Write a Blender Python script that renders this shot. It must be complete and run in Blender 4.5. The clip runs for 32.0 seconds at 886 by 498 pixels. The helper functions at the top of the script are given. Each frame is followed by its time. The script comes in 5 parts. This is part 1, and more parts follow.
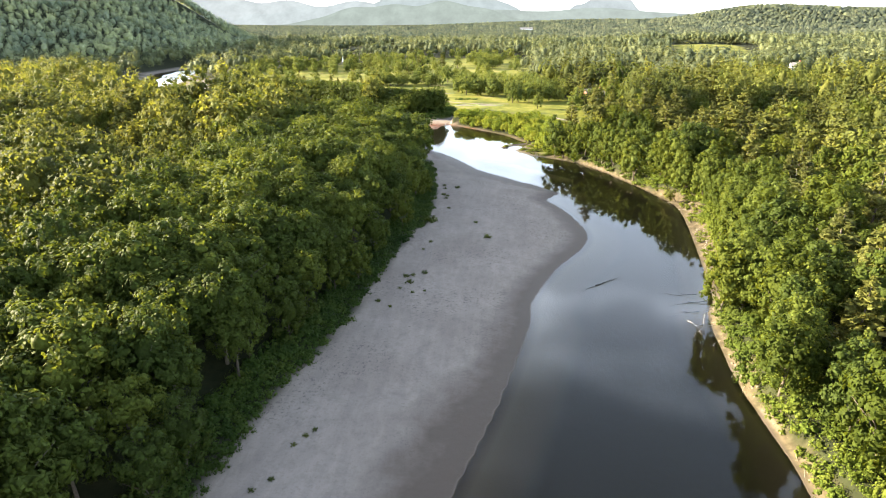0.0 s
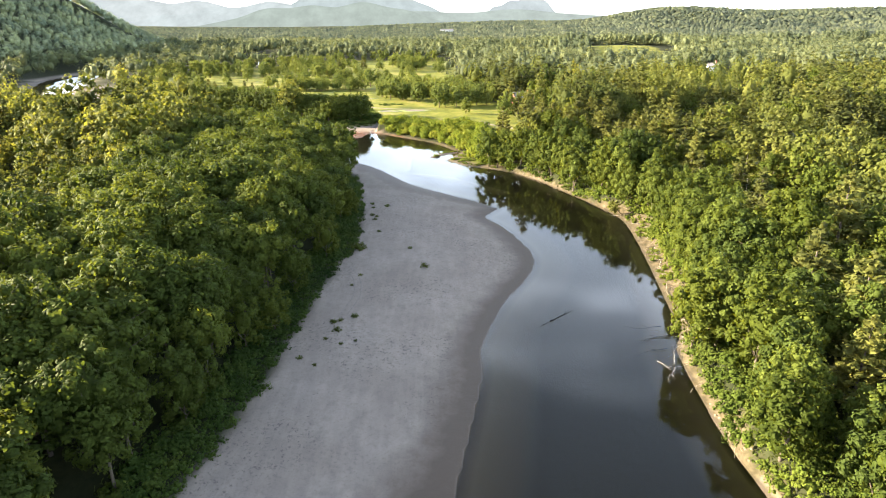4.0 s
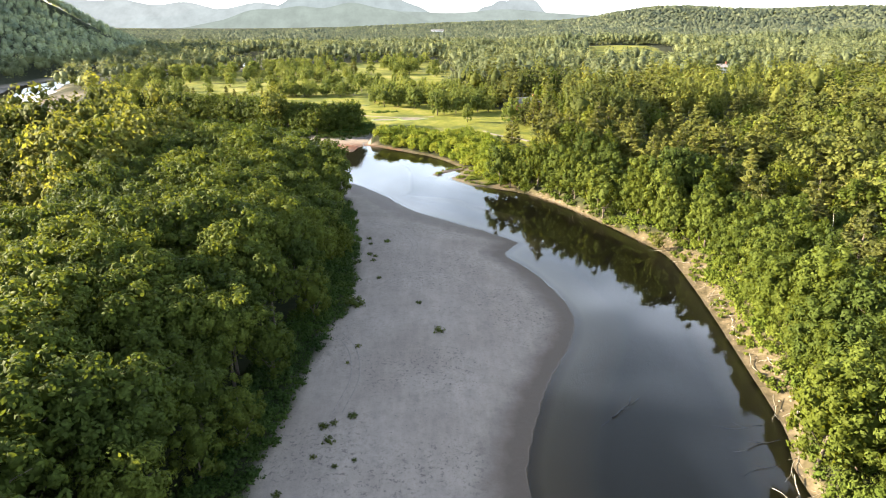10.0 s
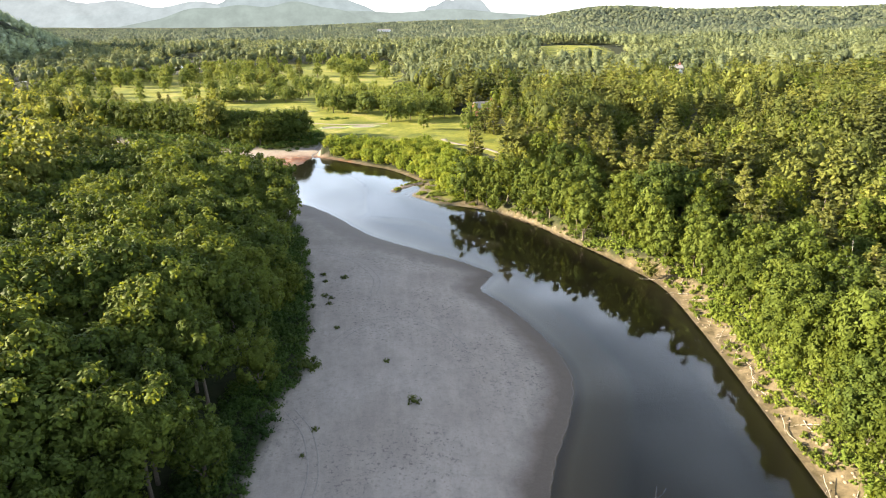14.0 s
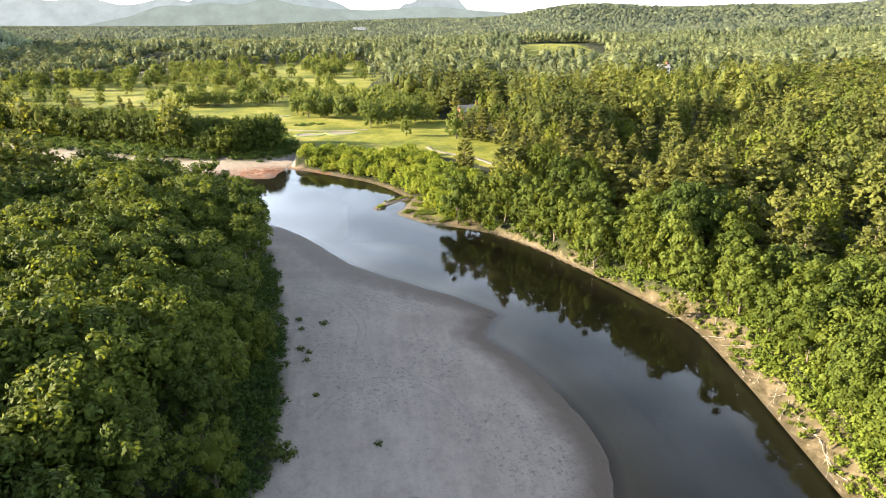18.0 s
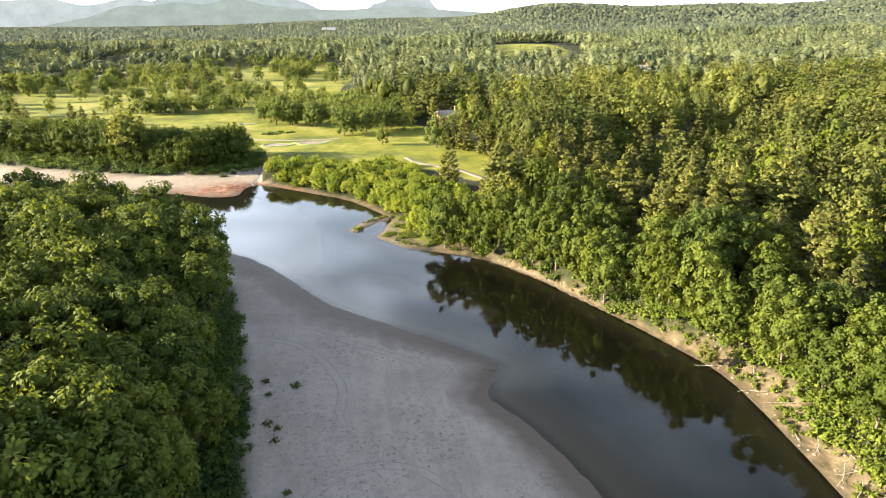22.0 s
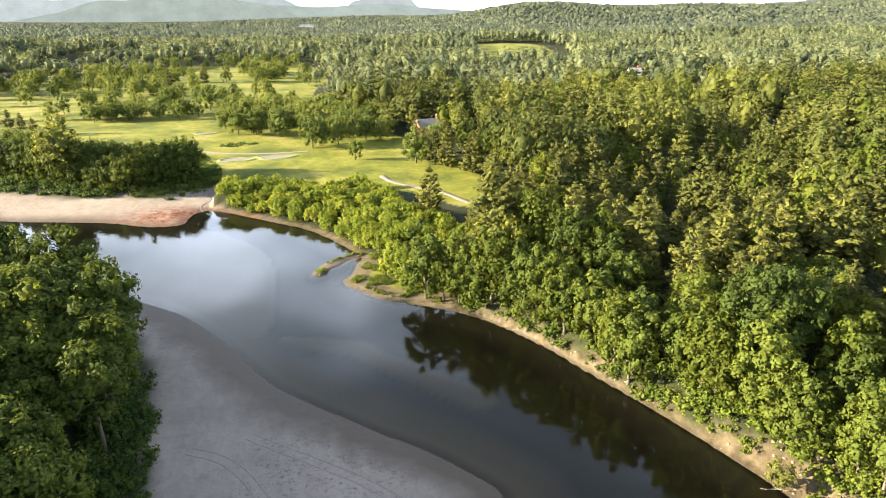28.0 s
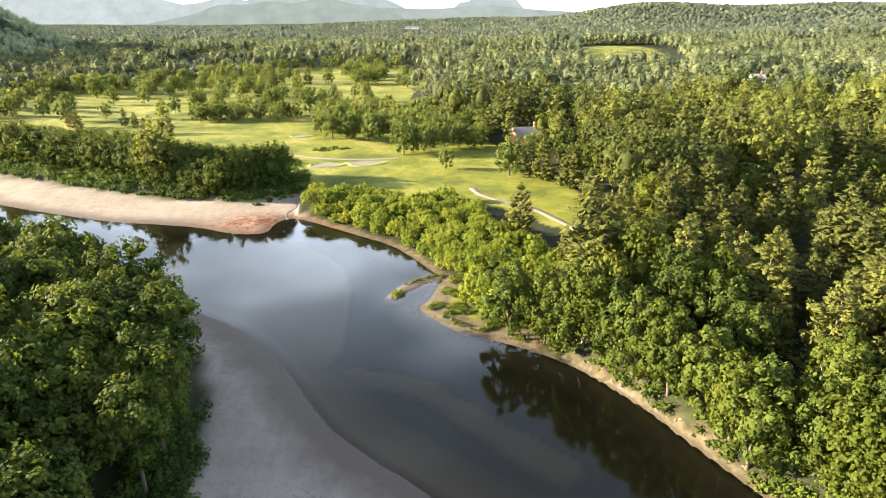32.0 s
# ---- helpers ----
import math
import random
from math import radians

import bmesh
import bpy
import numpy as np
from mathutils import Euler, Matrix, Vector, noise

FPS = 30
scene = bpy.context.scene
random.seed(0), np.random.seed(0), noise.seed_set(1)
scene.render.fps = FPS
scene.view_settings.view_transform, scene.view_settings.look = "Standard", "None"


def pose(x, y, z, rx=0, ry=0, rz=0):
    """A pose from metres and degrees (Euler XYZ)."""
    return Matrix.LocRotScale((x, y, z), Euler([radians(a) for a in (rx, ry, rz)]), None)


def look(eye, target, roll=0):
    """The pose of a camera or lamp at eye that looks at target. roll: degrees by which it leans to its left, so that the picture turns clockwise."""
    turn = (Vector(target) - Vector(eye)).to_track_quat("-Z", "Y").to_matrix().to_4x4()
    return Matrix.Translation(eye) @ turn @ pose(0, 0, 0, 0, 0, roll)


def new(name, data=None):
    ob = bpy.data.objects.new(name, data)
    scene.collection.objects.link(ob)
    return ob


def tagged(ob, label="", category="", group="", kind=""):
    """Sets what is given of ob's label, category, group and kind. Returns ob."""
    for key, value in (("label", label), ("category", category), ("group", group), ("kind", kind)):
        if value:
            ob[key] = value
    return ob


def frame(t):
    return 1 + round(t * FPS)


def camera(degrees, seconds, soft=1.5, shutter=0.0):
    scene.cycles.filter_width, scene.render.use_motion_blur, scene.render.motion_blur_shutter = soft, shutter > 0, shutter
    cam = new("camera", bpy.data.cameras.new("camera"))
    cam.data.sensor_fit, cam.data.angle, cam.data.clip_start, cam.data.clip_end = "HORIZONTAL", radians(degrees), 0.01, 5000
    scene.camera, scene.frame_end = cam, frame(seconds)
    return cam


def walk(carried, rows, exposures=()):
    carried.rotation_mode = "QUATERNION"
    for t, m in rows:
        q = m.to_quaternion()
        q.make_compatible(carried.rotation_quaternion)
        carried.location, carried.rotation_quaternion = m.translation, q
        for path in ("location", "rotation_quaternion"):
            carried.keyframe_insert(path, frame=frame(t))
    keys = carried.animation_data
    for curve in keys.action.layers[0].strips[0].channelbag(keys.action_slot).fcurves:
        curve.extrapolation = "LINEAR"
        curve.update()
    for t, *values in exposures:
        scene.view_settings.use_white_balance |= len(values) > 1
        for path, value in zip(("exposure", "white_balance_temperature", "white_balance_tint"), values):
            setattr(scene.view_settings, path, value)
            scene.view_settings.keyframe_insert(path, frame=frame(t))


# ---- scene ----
cam = camera(72.0, 32.0, soft=1.0)
PATH = [
    (0, (5.915, -24.682, 64.635), (5.731, -22.824, 63.919), 0.0),
    (1, (5.444, -19.265, 64.694), (5.255, -17.406, 63.982), 0.1),
    (1.5, (5.137, -16.477, 64.697), (4.954, -14.617, 63.985), -0.1),
    (2, (4.811, -13.633, 64.671), (4.735, -11.765, 63.959), 0.0),
    (2.5, (4.554, -10.739, 64.61), (4.583, -8.871, 63.899), 0.1),
    (3, (4.215, -7.771, 64.557), (4.261, -5.903, 63.845), 0.1),
    (6, (1.815, 10.544, 64.027), (1.861, 12.412, 63.316), 0.0),
    (7, (1.064, 16.641, 63.969), (1.108, 18.51, 63.258), -0.0),
    (8, (0.217, 22.744, 63.945), (0.261, 24.613, 63.233), -0.1),
    (9, (-0.647, 28.784, 63.946), (-0.593, 30.652, 63.234), -0.1),
    (10, (-1.544, 35.06, 63.987), (-1.468, 36.928, 63.276), -0.2),
    (11, (-2.209, 41.425, 64.016), (-2.082, 43.29, 63.304), -0.2),
    (12, (-2.762, 47.769, 64.102), (-2.555, 49.626, 63.389), -0.1),
    (13, (-3.333, 53.827, 64.247), (-3.106, 55.682, 63.534), -0.1),
    (14, (-3.885, 59.962, 64.44), (-3.653, 61.816, 63.727), -0.1),
    (14.5, (-4.173, 63.08, 64.487), (-3.93, 64.931, 63.77), -0.1),
    (16.5, (-4.89, 75.815, 64.749), (-4.615, 77.661, 64.032), -0.1),
    (17, (-4.903, 78.91, 64.774), (-4.619, 80.753, 64.054), -0.1),
    (18, (-4.68, 84.653, 64.754), (-4.378, 86.494, 64.035), -0.1),
    (19, (-4.441, 90.093, 64.792), (-4.113, 91.93, 64.073), -0.1),
    (20, (-4.224, 95.665, 64.89), (-3.875, 97.498, 64.171), -0.1),
    (21, (-4.274, 101.527, 64.917), (-3.905, 103.356, 64.197), -0.1),
    (22, (-4.479, 107.44, 64.993), (-4.093, 109.265, 64.273), -0.2),
    (23, (-4.64, 113.574, 65.038), (-4.238, 115.396, 64.316), -0.1),
    (24, (-4.357, 120.094, 65.087), (-3.939, 121.911, 64.363), -0.1),
    (25, (-3.257, 126.507, 65.163), (-2.824, 128.32, 64.439), -0.0),
    (28, (3.132, 141.215, 65.398), (3.576, 143.025, 64.672), 0.2),
    (29, (5.021, 146.035, 65.593), (5.464, 147.846, 64.869), 0.2),
    (30, (6.819, 150.829, 65.863), (7.209, 152.652, 65.139), 0.1),
    (31, (7.792, 154.335, 66.011), (8.055, 156.182, 65.29), -0.0),
    (32, (7.86, 156.196, 65.883), (8.004, 158.055, 65.161), -0.1),
]
EXPOSURES = [(0.0, 3.3, 6600.0, 11.0), (10.0, 3.22, 6600.0, 11.0), (20.0, 3.14, 6600.0, 11.0), (32.0, 3.14, 6600.0, 11.0)]
walk(cam, [(t, look(e, g, r)) for t, e, g, r in PATH], EXPOSURES)

# ---- sky and sun ----
SUN_AZ, SUN_EL = -82.0, 15.8          # degrees from +y towards +x, and above the horizon


def sun_way():
    a, e = radians(SUN_AZ), radians(SUN_EL)
    return Vector((math.sin(a) * math.cos(e), math.cos(a) * math.cos(e), math.sin(e)))


world = bpy.data.worlds.new("sky")
scene.world = world
world.use_nodes = True
wn, wl = world.node_tree.nodes, world.node_tree.links
wn.clear()
sky = wn.new("ShaderNodeTexSky")
sky.sky_type, sky.sun_disc = "NISHITA", False
sky.sun_elevation, sky.sun_rotation = radians(SUN_EL), radians(SUN_AZ % 360)
sky.air_density, sky.dust_density, sky.ozone_density = 1.0, 1.0, 1.0
coord = wn.new("ShaderNodeTexCoord")
stretch = wn.new("ShaderNodeMapping")
stretch.inputs["Scale"].default_value = (2.2, 2.2, 5.0)
puffs = wn.new("ShaderNodeTexNoise")
puffs.inputs["Scale"].default_value, puffs.inputs["Detail"].default_value = 1.6, 5.0
cover = wn.new("ShaderNodeValToRGB")
cover.color_ramp.elements[0].color = (0.3, 0.3, 0.3, 1)
cover.color_ramp.elements[0].position, cover.color_ramp.elements[1].position = 0.48, 0.75
cloud = wn.new("ShaderNodeMixRGB")
cloud.blend_type = "ADD"
cloud.inputs[2].default_value = (16.0, 18.0, 21.0, 1)
back = wn.new("ShaderNodeBackground")
back.inputs["Strength"].default_value = 0.0415
wout = wn.new("ShaderNodeOutputWorld")
wl.new(coord.outputs["Generated"], stretch.inputs["Vector"])
wl.new(stretch.outputs["Vector"], puffs.inputs["Vector"])
wl.new(puffs.outputs["Fac"], cover.inputs["Fac"])
veil = wn.new("ShaderNodeMixRGB")
veil.blend_type, veil.inputs[0].default_value = "MULTIPLY", 1.0
veil.inputs[2].default_value = cloud.inputs[2].default_value
cloud.inputs[0].default_value = 1.0
height = wn.new("ShaderNodeSeparateXYZ")
fade = wn.new("ShaderNodeValToRGB")
for e, (p, v) in zip((fade.color_ramp.elements[0], fade.color_ramp.elements.new(0.2), fade.color_ramp.elements.new(0.42), fade.color_ramp.elements.new(0.56), fade.color_ramp.elements[-1]), ((0.0, 0.7), (0.2, 0.92), (0.42, 0.95), (0.56, 0.28), (1.0, 0.06))):
    e.position, e.color = p, (v, v, v, 1)
thin = wn.new("ShaderNodeMixRGB")
thin.blend_type, thin.inputs[0].default_value = "MULTIPLY", 1.0
wl.new(coord.outputs["Generated"], height.inputs["Vector"])
wl.new(height.outputs["Z"], fade.inputs["Fac"])
wl.new(cover.outputs["Color"], thin.inputs[1])
wl.new(fade.outputs["Color"], thin.inputs[2])
wl.new(thin.outputs["Color"], veil.inputs[1])
wl.new(sky.outputs["Color"], cloud.inputs[1])
wl.new(veil.outputs["Color"], cloud.inputs[2])
wl.new(cloud.outputs["Color"], back.inputs["Color"])
wl.new(back.outputs["Background"], wout.inputs["Surface"])

sun = new("sun", bpy.data.lights.new("sun", "SUN"))
sun.data.energy, sun.data.angle, sun.data.color = 5.0, radians(0.6), (1.0, 0.86, 0.62)
sun.matrix_world = look(sun_way() * 400, (0, 0, 0))


# ---- materials ----
def shader(name):
    m = bpy.data.materials.new(name)
    m.use_nodes = True
    n = m.node_tree.nodes
    return m, n, m.node_tree.links, n["Principled BSDF"]


def tex_noise(n, l, scale, detail=4.0, rough=0.55, place=None):
    t = n.new("ShaderNodeTexNoise")
    t.inputs["Scale"].default_value, t.inputs["Detail"].default_value, t.inputs["Roughness"].default_value = scale, detail, rough
    if place:
        l.new(place, t.inputs["Vector"])
    return t.outputs["Fac"]


def ramp(n, l, fac, stops):
    r = n.new("ShaderNodeValToRGB")
    el = r.color_ramp.elements
    while len(el) < len(stops):
        el.new(0.5)
    for e, (p, c) in zip(el, stops):
        e.position, e.color = p, (*c, 1)
    l.new(fac, r.inputs["Fac"])
    return r.outputs["Color"]


def mixed(n, l, fac, a, b, kind="MIX"):
    m = n.new("ShaderNodeMixRGB")
    m.blend_type = kind
    for socket, v in zip(m.inputs, (fac, a, b)):
        if isinstance(v, (int, float)):
            socket.default_value = v
        elif isinstance(v, tuple):
            socket.default_value = (*v, 1)
        else:
            l.new(v, socket)
    return m.outputs["Color"]


def maths(n, l, op, a, b=0.0, clamp=False):
    m = n.new("ShaderNodeMath")
    m.operation, m.use_clamp = op, clamp
    for socket, v in zip(m.inputs, (a, b)):
        if isinstance(v, (int, float)):
            socket.default_value = v
        else:
            l.new(v, socket)
    return m.outputs["Value"]


def bumped(n, l, bsdf, height, strength, distance=0.1):
    b = n.new("ShaderNodeBump")
    b.inputs["Strength"].default_value, b.inputs["Distance"].default_value = strength, distance
    l.new(height, b.inputs["Height"])
    l.new(b.outputs["Normal"], bsdf.inputs["Normal"])


def world_place(n):
    return n.new("ShaderNodeNewGeometry").outputs["Position"]


def plain(name, colour, rough=0.8, metal=0.0, vary=0.25, scale=3.0):
    m, n, l, b = shader(name)
    p = world_place(n)
    f = tex_noise(n, l, scale, 6, 0.6, p)
    lo, hi = tuple(c * (1 - vary) for c in colour), tuple(min(1, c * (1 + vary)) for c in colour)
    l.new(ramp(n, l, f, [(0.3, lo), (0.7, hi)]), b.inputs["Base Color"])
    b.inputs["Roughness"].default_value, b.inputs["Metallic"].default_value = rough, metal
    bumped(n, l, b, f, 0.3, 0.03)
    return m


def foliage(name, dark, light, warm, tree="object", glow=0.38):
    """Leaves: colour by tree and by leaf clump, some light coming through."""
    m, n, l, b = shader(name)
    if tree == "object":
        t = n.new("ShaderNodeObjectInfo").outputs["Random"]
    else:
        a = n.new("ShaderNodeAttribute")
        a.attribute_name = "tree_tint"
        t = a.outputs["Fac"]
    geo = n.new("ShaderNodeNewGeometry")
    isl = geo.outputs["Random Per Island"]
    c1 = ramp(n, l, t, [(0.0, dark), (0.55, light), (1.0, warm)])
    c2 = mixed(n, l, maths(n, l, "MULTIPLY", isl, 0.25), c1, light)
    v = maths(n, l, "ADD", maths(n, l, "MULTIPLY", isl, 0.36), 0.82)
    comb = n.new("ShaderNodeCombineColor")
    for s in comb.inputs:
        l.new(v, s)
    col = mixed(n, l, 1.0, c2, comb.outputs["Color"], "MULTIPLY")
    mottle = ramp(n, l, tex_noise(n, l, 2.2, 6, 0.75, geo.outputs["Position"]), [(0.36, (0.75, 0.75, 0.75)), (0.64, (1.2, 1.2, 1.2))])
    col = mixed(n, l, 1.0, col, mottle, "MULTIPLY")
    if tree != "object":
        stands = ramp(n, l, tex_noise(n, l, 0.016, 4, 0.65, geo.outputs["Position"]), [(0.38, (0.62, 0.68, 0.78)), (0.62, (1.25, 1.22, 1.1))])
        col = mixed(n, l, 1.0, col, stands, "MULTIPLY")
    l.new(col, b.inputs["Base Color"])
    b.inputs["Roughness"].default_value = 0.62
    b.inputs["Specular IOR Level"].default_value = 0.05
    grain = tex_noise(n, l, 1.7, 5, 0.7, geo.outputs["Position"])
    bumped(n, l, b, grain, 0.4 if tree == "object" else 0.8, 0.25 if tree == "object" else 0.6)
    tr = n.new("ShaderNodeBsdfTranslucent")
    l.new(mixed(n, l, 1.0, col, (2.3, 2.0, 0.9), "MULTIPLY"), tr.inputs["Color"])
    mx = n.new("ShaderNodeMixShader")
    mx.inputs[0].default_value = glow if tree == "object" else 0.6 * glow
    l.new(b.outputs["BSDF"], mx.inputs[1])
    l.new(tr.outputs["BSDF"], mx.inputs[2])
    l.new(mx.outputs["Shader"], n["Material Output"].inputs["Surface"])
    return m


MAPLE = ((0.030, 0.045, 0.010), (0.047, 0.064, 0.012), (0.074, 0.092, 0.016))
PINE = ((0.046, 0.052, 0.015), (0.069, 0.075, 0.019), (0.096, 0.100, 0.024))
LIME = ((0.034, 0.048, 0.008), (0.050, 0.065, 0.010), (0.073, 0.087, 0.013))
# Distant leaf colours carry the haze: paled and blued in the base colour.
HAZED_VALLEY = ((0.056, 0.068, 0.036), (0.080, 0.094, 0.048), (0.105, 0.117, 0.059))
HAZED_HILL = ((0.060, 0.073, 0.047), (0.079, 0.092, 0.058), (0.099, 0.109, 0.068))
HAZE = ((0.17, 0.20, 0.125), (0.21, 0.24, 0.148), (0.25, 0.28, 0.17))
mat_maple = foliage("maple_leaves", *MAPLE, glow=0.32)
mat_lime = foliage("light_leaves", *LIME)
mat_pine = foliage("pine_needles", *PINE, glow=0.3)
# Lighter than MAPLE: haze brightening over the woods is put into these leaves.
mat_hazed_wood_maple = foliage("hazed_woodland_leaves", (0.052, 0.063, 0.018), (0.078, 0.090, 0.023), (0.114, 0.122, 0.030), tree="attribute", glow=0.6)
mat_wood_pine = foliage("woodland_needles", *PINE, tree="attribute")
mat_wood_lime = foliage("woodland_light_leaves", *LIME, tree="attribute")
mat_hazed_valley = foliage("hazed_valley_leaves", *HAZED_VALLEY, tree="attribute")
mat_hazed_hill = foliage("hazed_hill_leaves", *HAZED_HILL, tree="attribute")
mat_haze = foliage("hazed_far_hill_leaves", *HAZE, tree="attribute")
# Brighter leaf copy for far trees, sunlight and haze painted into its colour.
mat_open_bright = foliage("brightened_meadow_leaves", (0.054, 0.074, 0.020), (0.080, 0.102, 0.026), (0.112, 0.130, 0.034))
mat_bush = foliage("bush_leaves", (0.082, 0.112, 0.016), (0.108, 0.138, 0.020), (0.142, 0.160, 0.025))
mat_under = foliage("undergrowth_leaves", (0.030, 0.054, 0.013), (0.042, 0.070, 0.015), (0.060, 0.086, 0.018), tree="attribute")
mat_bank = foliage("bank_shrub_leaves", (0.050, 0.074, 0.013), (0.070, 0.095, 0.015), (0.096, 0.116, 0.020), tree="attribute")
mat_tuft = foliage("sand_shrub_leaves", (0.040, 0.056, 0.016), (0.052, 0.068, 0.018), (0.066, 0.078, 0.022))
mat_bark = plain("bark", (0.075, 0.058, 0.043), 0.9, vary=0.4, scale=6.0)
mat_dead = plain("bleached_wood", (0.21, 0.19, 0.16), 0.85, vary=0.35, scale=8.0)
mat_wetlog = plain("wet_dark_wood", (0.022, 0.019, 0.015), 0.6, vary=0.4, scale=8.0)


def ground_material():
    """One sheet: sand (red channel), grass (green), bare bank earth (blue), leaf litter elsewhere; wet and silty by
    height, the water's dimming in the bed colour.
    """
    m, n, l, b = shader("ground_cover")
    p = world_place(n)
    a = n.new("ShaderNodeAttribute")
    a.attribute_name = "cover"
    sep = n.new("ShaderNodeSeparateColor")
    l.new(a.outputs["Color"], sep.inputs["Color"])
    xyz = n.new("ShaderNodeSeparateXYZ")
    l.new(p, xyz.inputs["Vector"])
    z = xyz.outputs["Z"]
    big, mid, fine = tex_noise(n, l, 0.06, 5, 0.6, p), tex_noise(n, l, 0.5, 6, 0.65, p), tex_noise(n, l, 6.0, 4, 0.6, p)
    litter = ramp(n, l, mid, [(0.3, (0.013, 0.016, 0.007)), (0.7, (0.026, 0.030, 0.012))])
    sand_a = ramp(n, l, big, [(0.35, (0.184, 0.155, 0.131)), (0.65, (0.232, 0.199, 0.170))])
    sand = mixed(n, l, ramp(n, l, mid, [(0.48, (0, 0, 0)), (0.68, (0.6, 0.6, 0.6))]), sand_a, (0.155, 0.134, 0.112))
    sand = mixed(n, l, ramp(n, l, fine, [(0.5, (0, 0, 0)), (0.8, (0.25, 0.25, 0.25))]), sand, (0.28, 0.24, 0.20))
    specks = ramp(n, l, tex_noise(n, l, 1.9, 9, 0.8, p), [(0.52, (0, 0, 0)), (0.66, (0.55, 0.55, 0.55))])
    sand = mixed(n, l, specks, sand, (0.125, 0.103, 0.084))
    scuff = mixed(n, l, 1.0, ramp(n, l, tex_noise(n, l, 1.3, 7, 0.75, p), [(0.54, (0, 0, 0)), (0.62, (0.85, 0.85, 0.85))]), ramp(n, l, tex_noise(n, l, 0.035, 2, 0.5, p), [(0.46, (0, 0, 0)), (0.56, (1, 1, 1))]), "MULTIPLY")
    sand = mixed(n, l, scuff, sand, (0.10, 0.085, 0.072))
    lie = n.new("ShaderNodeMapping")
    lie.inputs["Rotation"].default_value, lie.inputs["Scale"].default_value = (0, 0, radians(14)), (1.0, 0.16, 1.0)
    l.new(p, lie.inputs["Vector"])
    streak = ramp(n, l, tex_noise(n, l, 0.55, 6, 0.7, lie.outputs["Vector"]), [(0.42, (0.93, 0.93, 0.935)), (0.62, (1.05, 1.045, 1.04))])
    sand = mixed(n, l, 1.0, sand, streak, "MULTIPLY")
    edge = maths(n, l, "ADD", z, maths(n, l, "MULTIPLY", maths(n, l, "SUBTRACT", tex_noise(n, l, 0.16, 6, 0.65, p), 0.5), -0.45))
    wet = n.new("ShaderNodeMapRange")
    wet.inputs["From Min"].default_value, wet.inputs["From Max"].default_value = 0.60, 0.22
    l.new(edge, wet.inputs["Value"])
    sand = mixed(n, l, wet.outputs["Result"], sand, (0.078, 0.060, 0.046))
    under = n.new("ShaderNodeMapRange")
    under.inputs["From Min"].default_value, under.inputs["From Max"].default_value = 0.03, -0.14
    l.new(z, under.inputs["Value"])
    sand = mixed(n, l, under.outputs["Result"], sand, (0.27, 0.215, 0.155))
    # Bed darkens with depth: silt, plus light lost in the water, as colour.
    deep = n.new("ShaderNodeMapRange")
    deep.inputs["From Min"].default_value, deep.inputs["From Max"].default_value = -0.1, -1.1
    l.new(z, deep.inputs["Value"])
    silt_dimmed = mixed(n, l, deep.outputs["Result"], sand, (0.026, 0.023, 0.013))
    rust = mixed(n, l, ramp(n, l, mid, [(0.4, (0, 0, 0)), (0.6, (1, 1, 1))]), (0.17, 0.075, 0.04), (0.058, 0.020, 0.012))
    silt_dimmed = mixed(n, l, mixed(n, l, 1.0, a.outputs["Alpha"], ramp(n, l, tex_noise(n, l, 0.28, 4, 0.6, p), [(0.40, (0.4, 0.4, 0.4)), (0.52, (1, 1, 1))]), "MULTIPLY"), silt_dimmed, rust)
    g1 = ramp(n, l, tex_noise(n, l, 0.045, 7, 0.7, p), [(0.37, (0.048, 0.060, 0.010)), (0.46, (0.098, 0.104, 0.014)), (0.54, (0.142, 0.140, 0.020)), (0.64, (0.205, 0.178, 0.060))])
    grass = mixed(n, l, ramp(n, l, mid, [(0.4, (0, 0, 0)), (0.66, (0.6, 0.6, 0.6))]), g1, (0.078, 0.094, 0.016))
    earth = ramp(n, l, mid, [(0.35, (0.042, 0.034, 0.018)), (0.52, (0.080, 0.063, 0.038)), (0.7, (0.132, 0.106, 0.068))])
    c = mixed(n, l, sep.outputs["Green"], litter, grass)
    c = mixed(n, l, sep.outputs["Blue"], c, earth)
    c = mixed(n, l, sep.outputs["Red"], c, silt_dimmed)
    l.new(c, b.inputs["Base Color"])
    b.inputs["Specular IOR Level"].default_value = 0.1
    rough = n.new("ShaderNodeMapRange")
    rough.inputs["To Min"].default_value, rough.inputs["To Max"].default_value = 0.95, 0.55
    l.new(wet.outputs["Result"], rough.inputs["Value"])
    l.new(rough.outputs["Result"], b.inputs["Roughness"])
    bumped(n, l, b, maths(n, l, "ADD", mid, maths(n, l, "MULTIPLY", fine, 0.3)), 0.5, 0.25)
    return m


